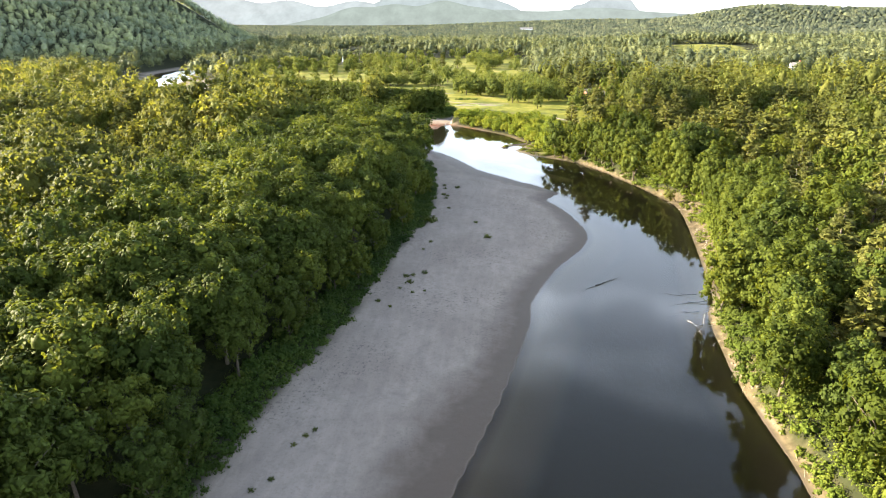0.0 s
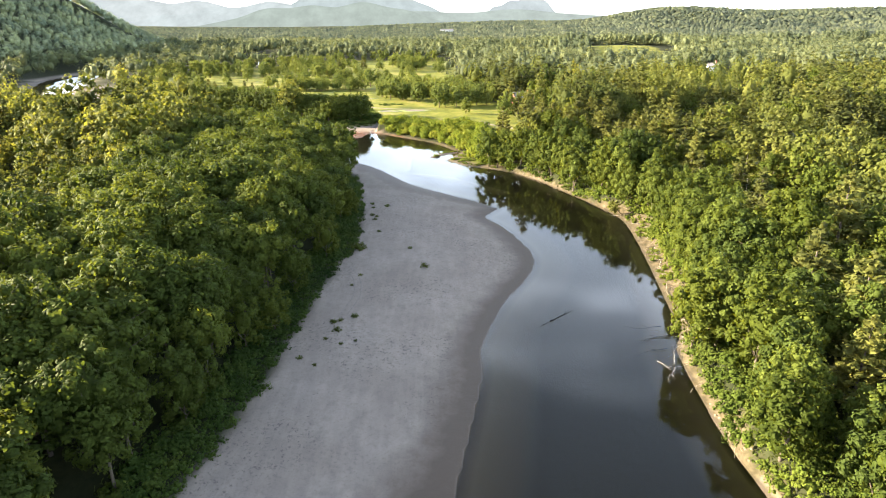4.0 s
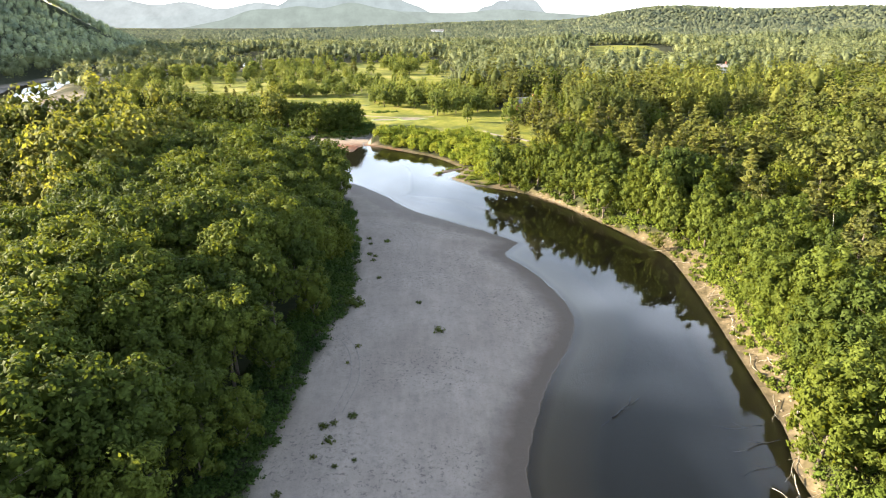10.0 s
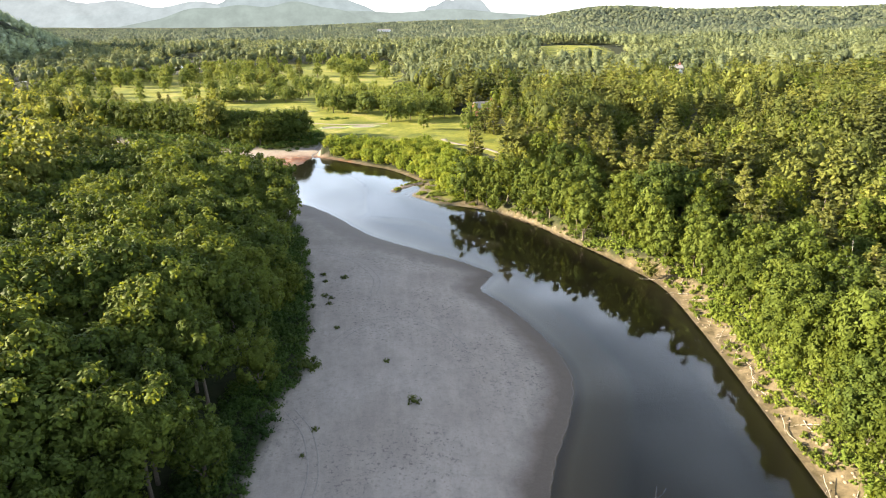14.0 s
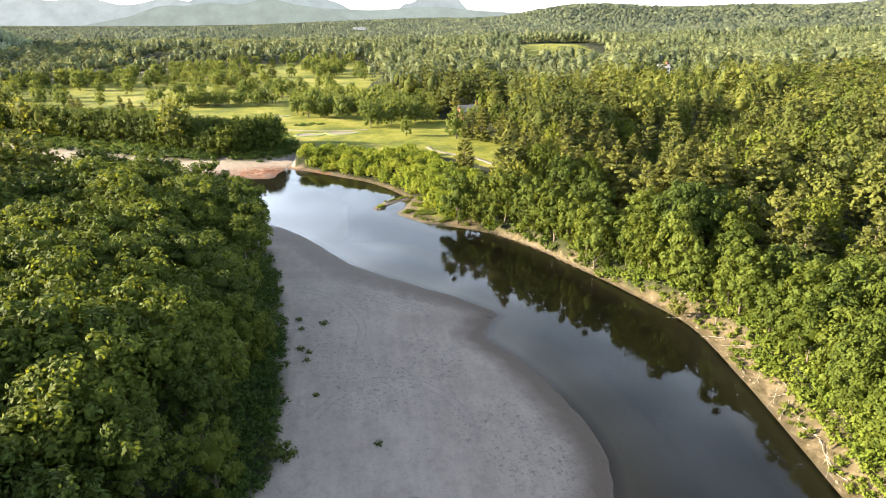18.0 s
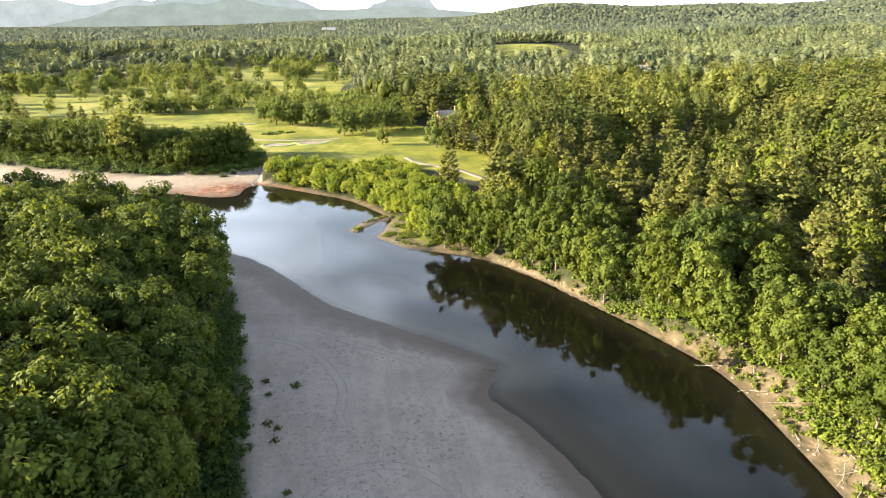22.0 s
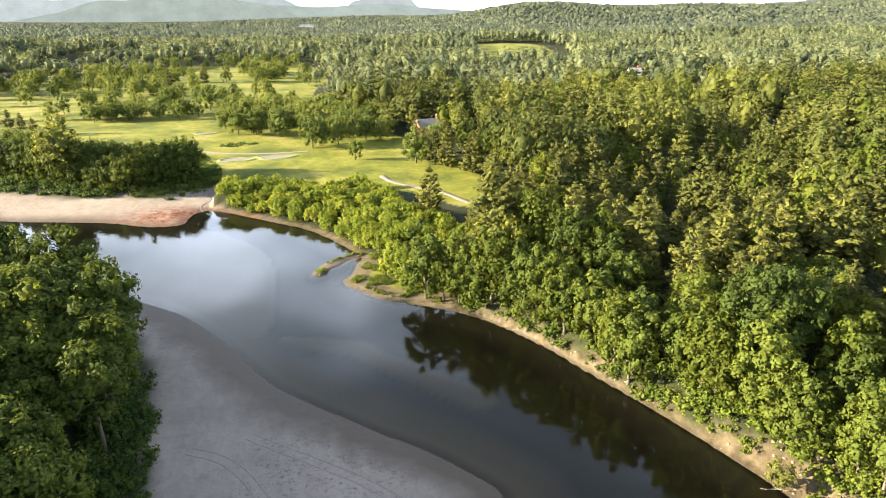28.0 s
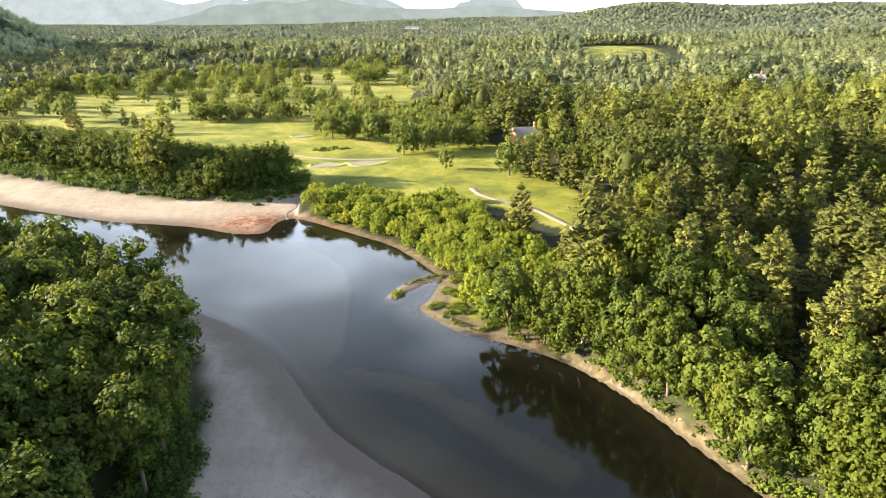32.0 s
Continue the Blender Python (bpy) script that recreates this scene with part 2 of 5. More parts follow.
def water_material():
    """Clear brown water: mirror by the angle, else the bed seen through it."""
    m, n, l, b = shader("river_water")
    n.remove(b)
    p = world_place(n)
    rip = tex_noise(n, l, 1.4, 3, 0.6, p)
    bump = n.new("ShaderNodeBump")
    bump.inputs["Strength"].default_value, bump.inputs["Distance"].default_value = 0.05, 0.05
    l.new(rip, bump.inputs["Height"])
    gl = n.new("ShaderNodeBsdfGlossy")
    gl.inputs["Roughness"].default_value = 0.03
    l.new(bump.outputs["Normal"], gl.inputs["Normal"])
    tr = n.new("ShaderNodeBsdfTransparent")
    tr.inputs["Color"].default_value = (0.70, 0.64, 0.48, 1)
    fr = n.new("ShaderNodeFresnel")
    fr.inputs["IOR"].default_value = 1.41
    mx = n.new("ShaderNodeMixShader")
    l.new(fr.outputs["Fac"], mx.inputs[0])
    l.new(tr.outputs["BSDF"], mx.inputs[1])
    l.new(gl.outputs["BSDF"], mx.inputs[2])
    l.new(mx.outputs["Shader"], n["Material Output"].inputs["Surface"])
    return m


mat_ground, mat_water = ground_material(), water_material()

# ---- plan: shores and edges ----
SHORE_BAR = [(-24, -420), (-22, -150), (-14, -40), (-7, 15), (0, 44), (4, 58), (8, 74), (13, 98), (14, 110), (21, 130), (30, 148), (33, 160),
             (31, 174), (27.2, 187), (23.4, 195.0), (22.5, 197.5), (24.6, 202.2), (27.6, 206.2), (27.6, 207.4), (25.5, 210.5), (20, 217.5), (13.5, 223.5), (7, 230), (1.5, 235.5), (-4, 241.5), (-9.5, 250.5), (-13, 257.5), (-21.5, 271.5), (-31.5, 282.5), (-43, 290),
             (-65, 300), (-110, 322), (-190, 365), (-260, 420), (-325, 500), (-372, 600), (-402, 680), (-398, 760), (-365, 830), (-310, 890), (-270, 970), (-262, 1100)]
SHORE_BANK = [(38, -420), (42, -150), (46, -20), (51.5, 45), (52, 62), (51.5, 78), (54, 105), (58, 115), (61, 132), (65, 157), (67.5, 175), (69, 193),
              (66, 205), (61, 219), (54, 236), (50, 246), (41, 260), (30, 269), (21.5, 273.8), (16, 280.5), (12.3, 287), (15, 291.5), (17, 298), (18.5, 305), (7, 328),
              (-5, 340), (-16, 350), (-27, 359), (-33, 355), (-35, 345), (-45, 345), (-58, 352), (-75, 357), (-95, 363), (-140, 385), (-210, 425),
              (-268, 480), (-302, 540), (-330, 625), (-352, 690), (-345, 750), (-310, 810), (-260, 860), (-220, 960), (-215, 1100)]
WOOD_EDGE = [(-52, -420), (-50, -100), (-38, 0), (-34.5, 39), (-32.5, 60), (-29, 78), (-25, 103), (-23.5, 125), (-21, 145), (-17.5, 165), (-17.5, 183),
             (-19.5, 207), (-26, 250), (-34, 270), (-64, 293), (-112, 316), (-193, 358), (-266, 413), (-333, 497), (-380, 600), (-411, 680), (-407, 763), (-373, 838), (-317, 897), (-278, 975), (-270, 1100)]
GRASS = [(-46, 372), (-31, 380), (-3, 368), (23, 362), (42, 352), (60, 327), (72, 345), (74, 385), (62, 440), (40, 520), (20, 640), (40, 760), (20, 930),
         (-90, 940), (-170, 850), (-250, 750), (-285, 640), (-245, 520), (-165, 440), (-118, 409), (-60, 386)]
HAYFIELD = [(255, 925), (345, 920), (378, 1020), (388, 1120), (295, 1125), (275, 1030)]
FIELD_EDGE = [(200, 800), (320, 800), (392, 1000), (398, 1125), (285, 1130), (258, 1000)]


def smooth_line(pts, steps=5):
    p = np.array(pts, float)
    p = np.vstack([2 * p[0] - p[1], p, 2 * p[-1] - p[-2]])
    u = np.linspace(0, 1, steps, endpoint=False)[:, None]
    out = []
    for a, b, c, d in zip(p[:-3], p[1:-2], p[2:-1], p[3:]):
        out.append(0.5 * (2 * b + (c - a) * u + (2 * a - 5 * b + 4 * c - d) * u**2 + (3 * b - a - 3 * c + d) * u**3))
    return np.vstack([*out, p[-2:-1]])


def inside(x, y, poly):
    r = np.zeros(x.shape, bool)
    px, py = poly[:, 0], poly[:, 1]
    for i in range(len(poly)):
        x0, y0, x1, y1 = px[i - 1], py[i - 1], px[i], py[i]
        if y0 != y1:
            r ^= ((y0 > y) != (y1 > y)) & (x < (x1 - x0) * (y - y0) / (y1 - y0) + x0)
    return r


def line_distance(x, y, line):
    best = np.full(x.shape, 1e9)
    for (x0, y0), (x1, y1) in zip(line[:-1], line[1:]):
        dx, dy = x1 - x0, y1 - y0
        u = np.clip(((x - x0) * dx + (y - y0) * dy) / (dx * dx + dy * dy + 1e-9), 0, 1)
        best = np.minimum(best, (x - x0 - u * dx) ** 2 + (y - y0 - u * dy) ** 2)
    return np.sqrt(best)


bar_line, bank_line, wood_line = smooth_line(SHORE_BAR), smooth_line(SHORE_BANK), smooth_line(WOOD_EDGE)
river_poly = np.vstack([bar_line, bank_line[::-1]])
woods_poly = np.vstack([wood_line, [(-3000, 1100), (-3000, -420)]])
bar_poly = np.vstack([bar_line, [(-3000, 1100), (-3000, -420)]])
shelf_poly = smooth_line([(-33, 345), (-17, 330), (-7, 312), (-4.6, 294), (-4.7, 279), (-6, 265), (-15, 262), (-30, 280), (-60, 300), (-60, 340), (-33, 345)], 3)
islet_line = np.array([(6.6, 294.2), (8.6, 298.2), (13, 302.3), (18.5, 305)], float)
spit_line = np.array([(-2, 261), (12, 254), (23, 241), (32, 231)], float)
grass_poly, hay_poly = smooth_line(GRASS + GRASS[:1], 3), np.array(HAYFIELD, float)


def waves(x, y, scale, seed=0.0):
    """Cheap smooth unevenness, about -1 to 1."""
    x, y = x / scale + seed, y / scale - seed * 1.7
    return (np.sin(x + 1.7 * np.sin(0.63 * y)) + np.sin(1.31 * y + 1.3 * np.sin(0.77 * x + 2.0)) + 0.6 * np.sin(2.3 * x - 1.9 * y + 0.7)) / 2.6


def step(a, b, v):
    t = np.clip((v - a) / (b - a), 0, 1)
    return t * t * (3 - 2 * t)


def bump_hill(x, y, cx, cy, rx, ry, h, turn=0.0):
    c, s = math.cos(radians(turn)), math.sin(radians(turn))
    u, v = ((x - cx) * c + (y - cy) * s) / rx, (-(x - cx) * s + (y - cy) * c) / ry
    return h * np.exp(-(u * u + v * v))


def round_hill(x, y, cx, cy, foot, crown, h, squeeze=1.0):
    return h * step(foot, crown, np.hypot(x - cx, (y - cy) * squeeze))


def country(x, y):
    """The lie of the land away from the river."""
    z = 4.2 + 0.8 * waves(x, y, 60) * step(60, 200, np.abs(x)) + 5 * step(110, 420, x)
    z = z + round_hill(x, y, -880, 940, 480, 240, 112, 0.8) + round_hill(x, y, -1500, 900, 700, 300, 60)
    z = z + bump_hill(x, y, 900, 2420, 330, 300, 68) + bump_hill(x, y, 1480, 2350, 420, 350, 60) + bump_hill(x, y, 2300, 2250, 600, 600, 98)
    z = z + bump_hill(x, y, 300, 2800, 500, 300, 30) + bump_hill(x, y, 1100, 1500, 400, 250, 18) + bump_hill(x, y, 330, 1110, 130, 140, 11) + bump_hill(x, y, 283, 618, 34, 30, 8)
    return z + 4 * waves(x, y, 260, 3.0) * step(900, 1800, np.hypot(x, y))


def terrain(x, y):
    """Height of the ground, and its cover: sand, grass, bare earth."""
    wet = inside(x, y, river_poly)
    d_bar, d_bank = line_distance(x, y, bar_line), line_distance(x, y, bank_line)
    left = inside(x, y, bar_poly) & ~wet
    woods = inside(x, y, woods_poly)
    d_wood = np.where(woods, 1, -1) * line_distance(x, y, wood_line)
    land = country(x, y)
    bed = -np.minimum(np.minimum(0.045 * d_bar + 0.0022 * d_bar**2, 0.11 * d_bank), 1.9)
    shoal = np.exp(-(((x + 20) / 16) ** 2 + ((y - 312) / 20) ** 2))
    bed = bed * (1 - 0.85 * shoal)
    on_shelf = np.where(inside(x, y, shelf_poly), 1, -1) * line_distance(x, y, shelf_poly)
    bed = np.maximum(bed, -0.20 - 0.08 * waves(x, y, 6) - 1.6 * step(0.8, -1.4, on_shelf))
    bed = np.maximum(bed, -0.36 - 1.5 * step(1.5, 6.0, line_distance(x, y, spit_line) + waves(x, y, 5)))
    bed = np.maximum(bed, 0.24 - 1.1 * step(1.3, 3.2, line_distance(x, y, islet_line) + 0.5 * waves(x, y, 1.7)))
    sand = 0.05 + (0.055 + 0.023 * step(95, 125, y) - 0.026 * step(84, 58, y) - 0.024 * step(205, 225, y)) * np.minimum(d_bar, 10) + 0.75 * step(6, 30, d_bar) + 0.10 * waves(x, y, 3.5) * step(2, 12, d_bar) + 0.16 * waves(x, y, 11, 4) * step(4, 20, d_bar)
    sand = sand + (land * 0.6 - sand) * step(-2, 14, d_wood)
    red = (x < -27) & (x > -300) & (y > 330)
    worn, point = step(110, 125, y) * step(212, 198, y), step(266, 273, y) * step(306, 298, y)
    beach = np.where(red, 24.0, np.where((y > 262) & (y < 345), 2.2 + 6 * point, 0.6 + 1.0 * worn + 0.6 * waves(x, y, 9)))
    rise = np.where(red, 14.0, np.where((y > 262) & (y < 360), 16.0, 4.0 + 6.5 * worn + 1.5 * waves(x, y, 13, 2)))
    bank = 0.04 * np.minimum(d_bank, 8) + 0.25 * step(0, 3, d_bank)
    bank = bank + (land - bank) * step(beach, beach + rise, d_bank)
    z = np.where(wet, bed, np.where(left, sand, bank))
    far = step(150, 500, np.minimum(d_bar, d_bank))
    z = np.where(wet, z, z * (1 - far) + land * far)
    is_sand = np.where(wet, 1, np.where(left, 1 - step(-1, 3, d_wood + 1.2 * waves(x, y, 4)), np.where(red, 1 - step(23, 29, d_bank + 2 * waves(x, y, 5)), 0)))
    is_grass = (inside(x, y, grass_poly) | inside(x, y, hay_poly)).astype(float)
    is_grass = np.maximum(is_grass, np.where(wet | left, 0, point * step(11, 9, d_bank)))
    is_earth = np.where(wet | left | red, 0, 1 - step(1.2 + 4.0 * worn + 4 * point, 2.8 + 5.6 * worn + 6 * point, d_bank + (1.2 + 1.6 * point) * waves(x, y, 3.5, 1)))
    rust = np.where(wet, 0, np.exp(-(((x + 40) / 15) ** 2 + ((y - 354) / 9) ** 2)) + 0.8 * np.exp(-(((x + 14) / 12) ** 2 + ((y - 350) / 4) ** 2)))
    is_sand = np.maximum(is_sand, np.where((x < 5) & (y > 340) & ~left, is_earth, 0))
    return z, np.stack([is_sand, is_grass, is_earth, np.clip(1.15 * rust, 0, 1)], -1)


def ground_z(x, y):
    return terrain(np.atleast_1d(np.asarray(x, float)), np.atleast_1d(np.asarray(y, float)))[0]


# ---- building helpers ----
def mesh_of(name, verts, faces, mats=(), face_mats=None, smooth=False, tint=None):
    """A mesh from arrays: verts (n, 3), faces (m, 3 or 4)."""
    me = bpy.data.meshes.new(name)
    verts, faces = np.asarray(verts, np.float32), np.asarray(faces, np.int32)
    k = faces.shape[1]
    me.vertices.add(len(verts))
    me.vertices.foreach_set("co", verts.ravel())
    me.loops.add(faces.size)
    me.loops.foreach_set("vertex_index", faces.ravel())
    me.polygons.add(len(faces))
    me.polygons.foreach_set("loop_start", np.arange(0, faces.size, k, dtype=np.int32))
    if face_mats is not None:
        me.polygons.foreach_set("material_index", np.asarray(face_mats, np.int32))
    if smooth:
        me.polygons.foreach_set("use_smooth", np.ones(len(faces), bool))
    for m in mats:
        me.materials.append(m)
    if tint is not None:
        a = me.attributes.new("tree_tint", "FLOAT", "POINT")
        a.data.foreach_set("value", np.asarray(tint, np.float32))
    me.update(calc_edges=True)
    return me


def piece(name, me, parent=None, label="", place=None):
    ob = new(name, me)
    if parent:
        ob.parent = parent
    if place is not None:
        ob.matrix_basis = place
    if label:
        ob["label"] = label
    return ob


def joined(parts):
    """Several (verts, tri faces) put into one."""
    vs, fs, n = [], [], 0
    for v, f in parts:
        vs.append(v)
        fs.append(np.asarray(f) + n)
        n += len(v)
    return np.vstack(vs), np.vstack(fs)


def tube(points, radii, sides=6):
    """A tapered limb through points, as triangles."""
    pts = np.asarray(points, float)
    vs, fs = [], []
    for i, (p, r) in enumerate(zip(pts, radii)):
        d = pts[min(i + 1, len(pts) - 1)] - pts[max(i - 1, 0)]
        d = d / (np.linalg.norm(d) + 1e-9)
        a = np.cross(d, (0.3, 1.0, 0.2) if abs(d[2]) > 0.8 else (0, 0, 1.0))
        a = a / np.linalg.norm(a)
        b = np.cross(d, a)
        ang = np.linspace(0, 2 * np.pi, sides, endpoint=False)[:, None]
        vs.append(p + r * (np.cos(ang) * a + np.sin(ang) * b))
    for i in range(len(pts) - 1):
        for k in range(sides):
            a, b = i * sides + k, i * sides + (k + 1) % sides
            fs += [(a, b, b + sides), (a, b + sides, a + sides)]
    vs.append(pts[[0, -1]])
    n = len(pts) * sides
    for k in range(sides):
        fs += [(n, (k + 1) % sides, k), (n + 1, n - sides + k, n - sides + (k + 1) % sides)]
    return np.vstack(vs), np.array(fs)


def ico(level=0):
    bm = bmesh.new()
    bmesh.ops.create_icosphere(bm, subdivisions=level + 1, radius=1.0)
    v = np.array([p.co[:] for p in bm.verts])
    f = np.array([[q.index for q in t.verts] for t in bm.faces])
    bm.free()
    return v, f


ICO0, ICO1 = ico(0), ico(1)
OCTA = (np.array([(1, 0, 0), (0, 1, 0), (-1, 0, 0), (0, -1, 0), (0, 0, 1), (0, 0, -1)], float),
        np.array([(0, 1, 4), (1, 2, 4), (2, 3, 4), (3, 0, 4), (1, 0, 5), (2, 1, 5), (3, 2, 5), (0, 3, 5)]))


def leaves(rng, centres, normals, length, width, fold=0.25, along=None):
    """A folded pointed leaf spray at each centre: facing along its normal, or pointing along a given way."""
    n = len(centres)
    nor = normals / (np.linalg.norm(normals, axis=1, keepdims=True) + 1e-9)
    a = np.cross(nor, rng.normal(size=(n, 3))) if along is None else along - (along * nor).sum(1, keepdims=True) * nor
    a /= np.linalg.norm(a, axis=1, keepdims=True) + 1e-9
    b = np.cross(nor, a)
    ln = (length * rng.uniform(0.6, 1.35, n))[:, None]
    wd = (width * rng.uniform(0.65, 1.3, n))[:, None]
    v = np.stack([centres - a * ln * 0.5, centres + b * wd * 0.5 - nor * fold * wd, centres + a * ln * 0.5 - nor * fold * ln * 0.3, centres - b * wd * 0.5 - nor * fold * wd], 1)
    i = np.arange(n)[:, None] * 4
    f = np.stack([i + [0, 1, 2], i + [0, 2, 3]], 1).reshape(-1, 3)
    return v.reshape(-1, 3), f


def broad_crown(rng, width, height, base, lobes, per_lobe, leaf):
    """Billowing lobes of foliage round a dark heart, each lobe clad in leaf sprays."""
    size = np.array([width / 2, width / 2, (height - base) / 2])
    mid = np.array([0, 0, (height + base) / 2])
    k = np.arange(lobes) + 0.5
    ph, th = np.arccos(1 - 1.72 * k / lobes), np.pi * (1 + 5**0.5) * k + rng.uniform(0, 6)
    d = np.stack([np.cos(th) * np.sin(ph), np.sin(th) * np.sin(ph), np.cos(ph)], 1) + 0.14 * rng.normal(size=(lobes, 3))
    d /= np.linalg.norm(d, axis=1, keepdims=True)
    big = rng.normal(size=(4, 3)) * [1, 1, 0.6]
    big /= np.linalg.norm(big, axis=1, keepdims=True)
    swell = 1 + np.exp(-(1 - d @ big.T) / 0.3) @ rng.uniform(-0.2, 0.2, 4)
    r = np.minimum(1.75 * size[0] / lobes**0.5, 0.8 * size[2]) * rng.uniform(0.55, 1.05, lobes)
    c = mid + d * np.maximum(size - 0.85 * r[:, None], 0.1 * size) * (swell * rng.uniform(0.8, 1.14, lobes))[:, None]
    hv, hf = ICO1 if lobes > 12 else ICO0
    parts = [(mid + hv * size * rng.uniform(0.3, 0.5, (len(hv), 1)), hf)]
    bv, bf = ICO0 if per_lobe > 20 else OCTA
    body = c[:, None, :] + bv[None] * r[:, None, None] * rng.uniform(0.35, 0.7, (lobes, len(bv), 1))
    parts.append((body.reshape(-1, 3), (np.arange(lobes)[:, None, None] * len(bv) + bf[None]).reshape(-1, 3)))
    n = lobes * per_lobe
    D, R, C = np.repeat(d, per_lobe, 0), np.repeat(r, per_lobe)[:, None], np.repeat(c, per_lobe, 0)
    e = rng.normal(size=(n, 3)) + 0.95 * D + [0, 0, 0.4]
    e /= np.linalg.norm(e, axis=1, keepdims=True)
    pos = C + e * R * [1, 1, 1.12] * rng.uniform(0.7, 1.25, (n, 1))
    deep = rng.uniform(size=n) < 0.16
    pos[deep] = mid + e[deep] * size * rng.uniform(0.5, 0.85, (deep.sum(), 1))
    parts.append(leaves(rng, pos, e + 0.3 * rng.normal(size=(n, 3)), leaf, leaf * 0.62, 0.22, along=0.5 * e + [0, 0, 0.5] + 0.6 * rng.normal(size=(n, 3))))
    return joined(parts)


def canopy_crown(rng, width, height, base, core, sprays, leaf):
    """A far crown: one uneven heart under a coat of leaf sprays."""
    size, mid = np.array([width / 2, width / 2, (height - base) / 2]), np.array([0, 0, (height + base) / 2])
    tip = rng.normal(size=(9, 3)) * [1, 1, 0.8] + [0, 0, 0.4]
    tip /= np.linalg.norm(tip, axis=1, keepdims=True)
    amp = rng.uniform(0.1, 0.42, 9)

    def swell(d):
        return 0.72 + np.exp(-(1 - d @ tip.T) / 0.1) @ amp

    hv, hf = core
    parts = [(mid + hv * size * (swell(hv) * rng.uniform(0.5, 0.82, len(hv)))[:, None], hf)]
    d = rng.normal(size=(sprays, 3)) + [0, 0, 0.45]
    d /= np.linalg.norm(d, axis=1, keepdims=True)
    pos = mid + d * size * (swell(d) * rng.uniform(0.85, 1.12, sprays))[:, None]
    nor = d / size * size[0] + 0.26 * rng.normal(size=(sprays, 3))
    parts.append(leaves(rng, pos, nor, leaf, leaf * 0.75, 0.25, along=0.4 * d + [0, 0, 0.4] + 0.6 * rng.normal(size=(sprays, 3))))
    return joined(parts)


def broad_trunk(rng, height, base, r=0.28):
    lean = rng.uniform(-0.6, 0.6, 2)
    pts = [(0, 0, -0.6), (0.05, 0.02, base * 0.5), (lean[0] * 0.5, lean[1] * 0.5, base * 1.1), (lean[0], lean[1], height * 0.78)]
    return tube(pts, [r * 1.35, r, r * 0.75, r * 0.15], 7)


def pine_crown(rng, width, height, base, whorls, arms, sprays, leaf):
    """Open whorls of level, plume-like boughs, each a flat pad of needle sprays."""
    ctr, ext, out, side = [], [], [], []
    for w in range(whorls):
        u = (w + rng.uniform(-0.25, 0.25)) / whorls
        z = base + (height - base) * u
        reach = width / 2 * (1 - 0.9 * max(0.0, u) ** 1.5) * rng.uniform(0.78, 1.12)
        count = arms if u < 0.75 else max(3, arms - 2)
        for k in range(count):
            a = 6.283 * (k + 0.5 * (w % 2)) / count + rng.uniform(-0.35, 0.35)
            e = reach * rng.uniform(0.6, 1.15)
            way = np.array([math.cos(a), math.sin(a), 0.0])
            ctr.append(way * e * 0.6 + [0, 0, z + 0.10 * e + rng.uniform(-0.3, 0.3)])
            ext.append((0.46 * e + 0.2, 0.27 * e + 0.4, 0.13 * e + 0.42))
            out.append(way + [0, 0, 0.36])
            side.append((-way[1], way[0], 0))
    ctr.append(np.array([0, 0, height - 0.6]))
    ext.append((0.5, 0.5, 1.0))
    out.append(np.array([0.0, 1, 0]))
    side.append((1, 0, 0))
    ctr, ext, out, side = (np.array(q, float) for q in (ctr, ext, out, side))
    up = np.array([0, 0, 1.0])
    n = len(ctr)

    def pads(q):
        return ctr[:, None] + out[:, None] * (q[..., :1] * ext[:, None, :1]) + side[:, None] * (q[..., 1:2] * ext[:, None, 1:2]) + up * (q[..., 2:] * ext[:, None, 2:])

    bv, bf = OCTA
    body = pads(bv[None] * rng.uniform(0.55, 0.85, (n, len(bv), 1)))
    parts = [(body.reshape(-1, 3), (np.arange(n)[:, None, None] * len(bv) + bf[None]).reshape(-1, 3))]
    e = rng.normal(size=(n, sprays, 3)) + [0.5, 0, 0.7]
    e /= np.linalg.norm(e, axis=2, keepdims=True)
    pos = pads(e * rng.uniform(0.8, 1.15, (n, sprays, 1)))
    nor = 0.5 * out[:, None] * e[..., :1] + 0.7 * side[:, None] * e[..., 1:2] + up * (0.4 + e[..., 2:]) + 0.35 * rng.normal(size=e.shape)
    along = out[:, None] + 0.5 * side[:, None] * e[..., 1:2] + 0.3 * up + 0.35 * rng.normal(size=e.shape)
    parts.append(leaves(rng, pos.reshape(-1, 3), nor.reshape(-1, 3), leaf * 1.15, leaf * 0.5, 0.15, along=along.reshape(-1, 3)))
    return joined(parts)


def scatter(rng, x0, x1, y0, y1, gap, jitter=0.42):
    xs, ys = np.arange(x0, x1, gap), np.arange(y0, y1, gap)
    gx, gy = np.meshgrid(xs, ys)
    gx = gx + (np.arange(len(ys)) % 2)[:, None] * gap * 0.5
    p = np.stack([gx.ravel(), gy.ravel()], 1)
    return p + rng.uniform(-jitter, jitter, p.shape) * gap


# ---- ground and water ----
def spaced(edges):
    """Coordinates from (start, spacing) stretches; the last entry ends them."""
    out = []
    for (a, s), (b, _) in zip(edges[:-1], edges[1:]):
        out.append(np.linspace(a, b, max(2, int(round((b - a) / s)) + 1))[:-1])
    return np.concatenate([*out, [edges[-1][0]]])


gx = spaced([(-4600, 300), (-2200, 90), (-900, 30), (-420, 12), (-140, 4), (-52, 1.3), (84, 3), (160, 10), (420, 30), (1000, 90), (2600, 300), (4600, 1)])
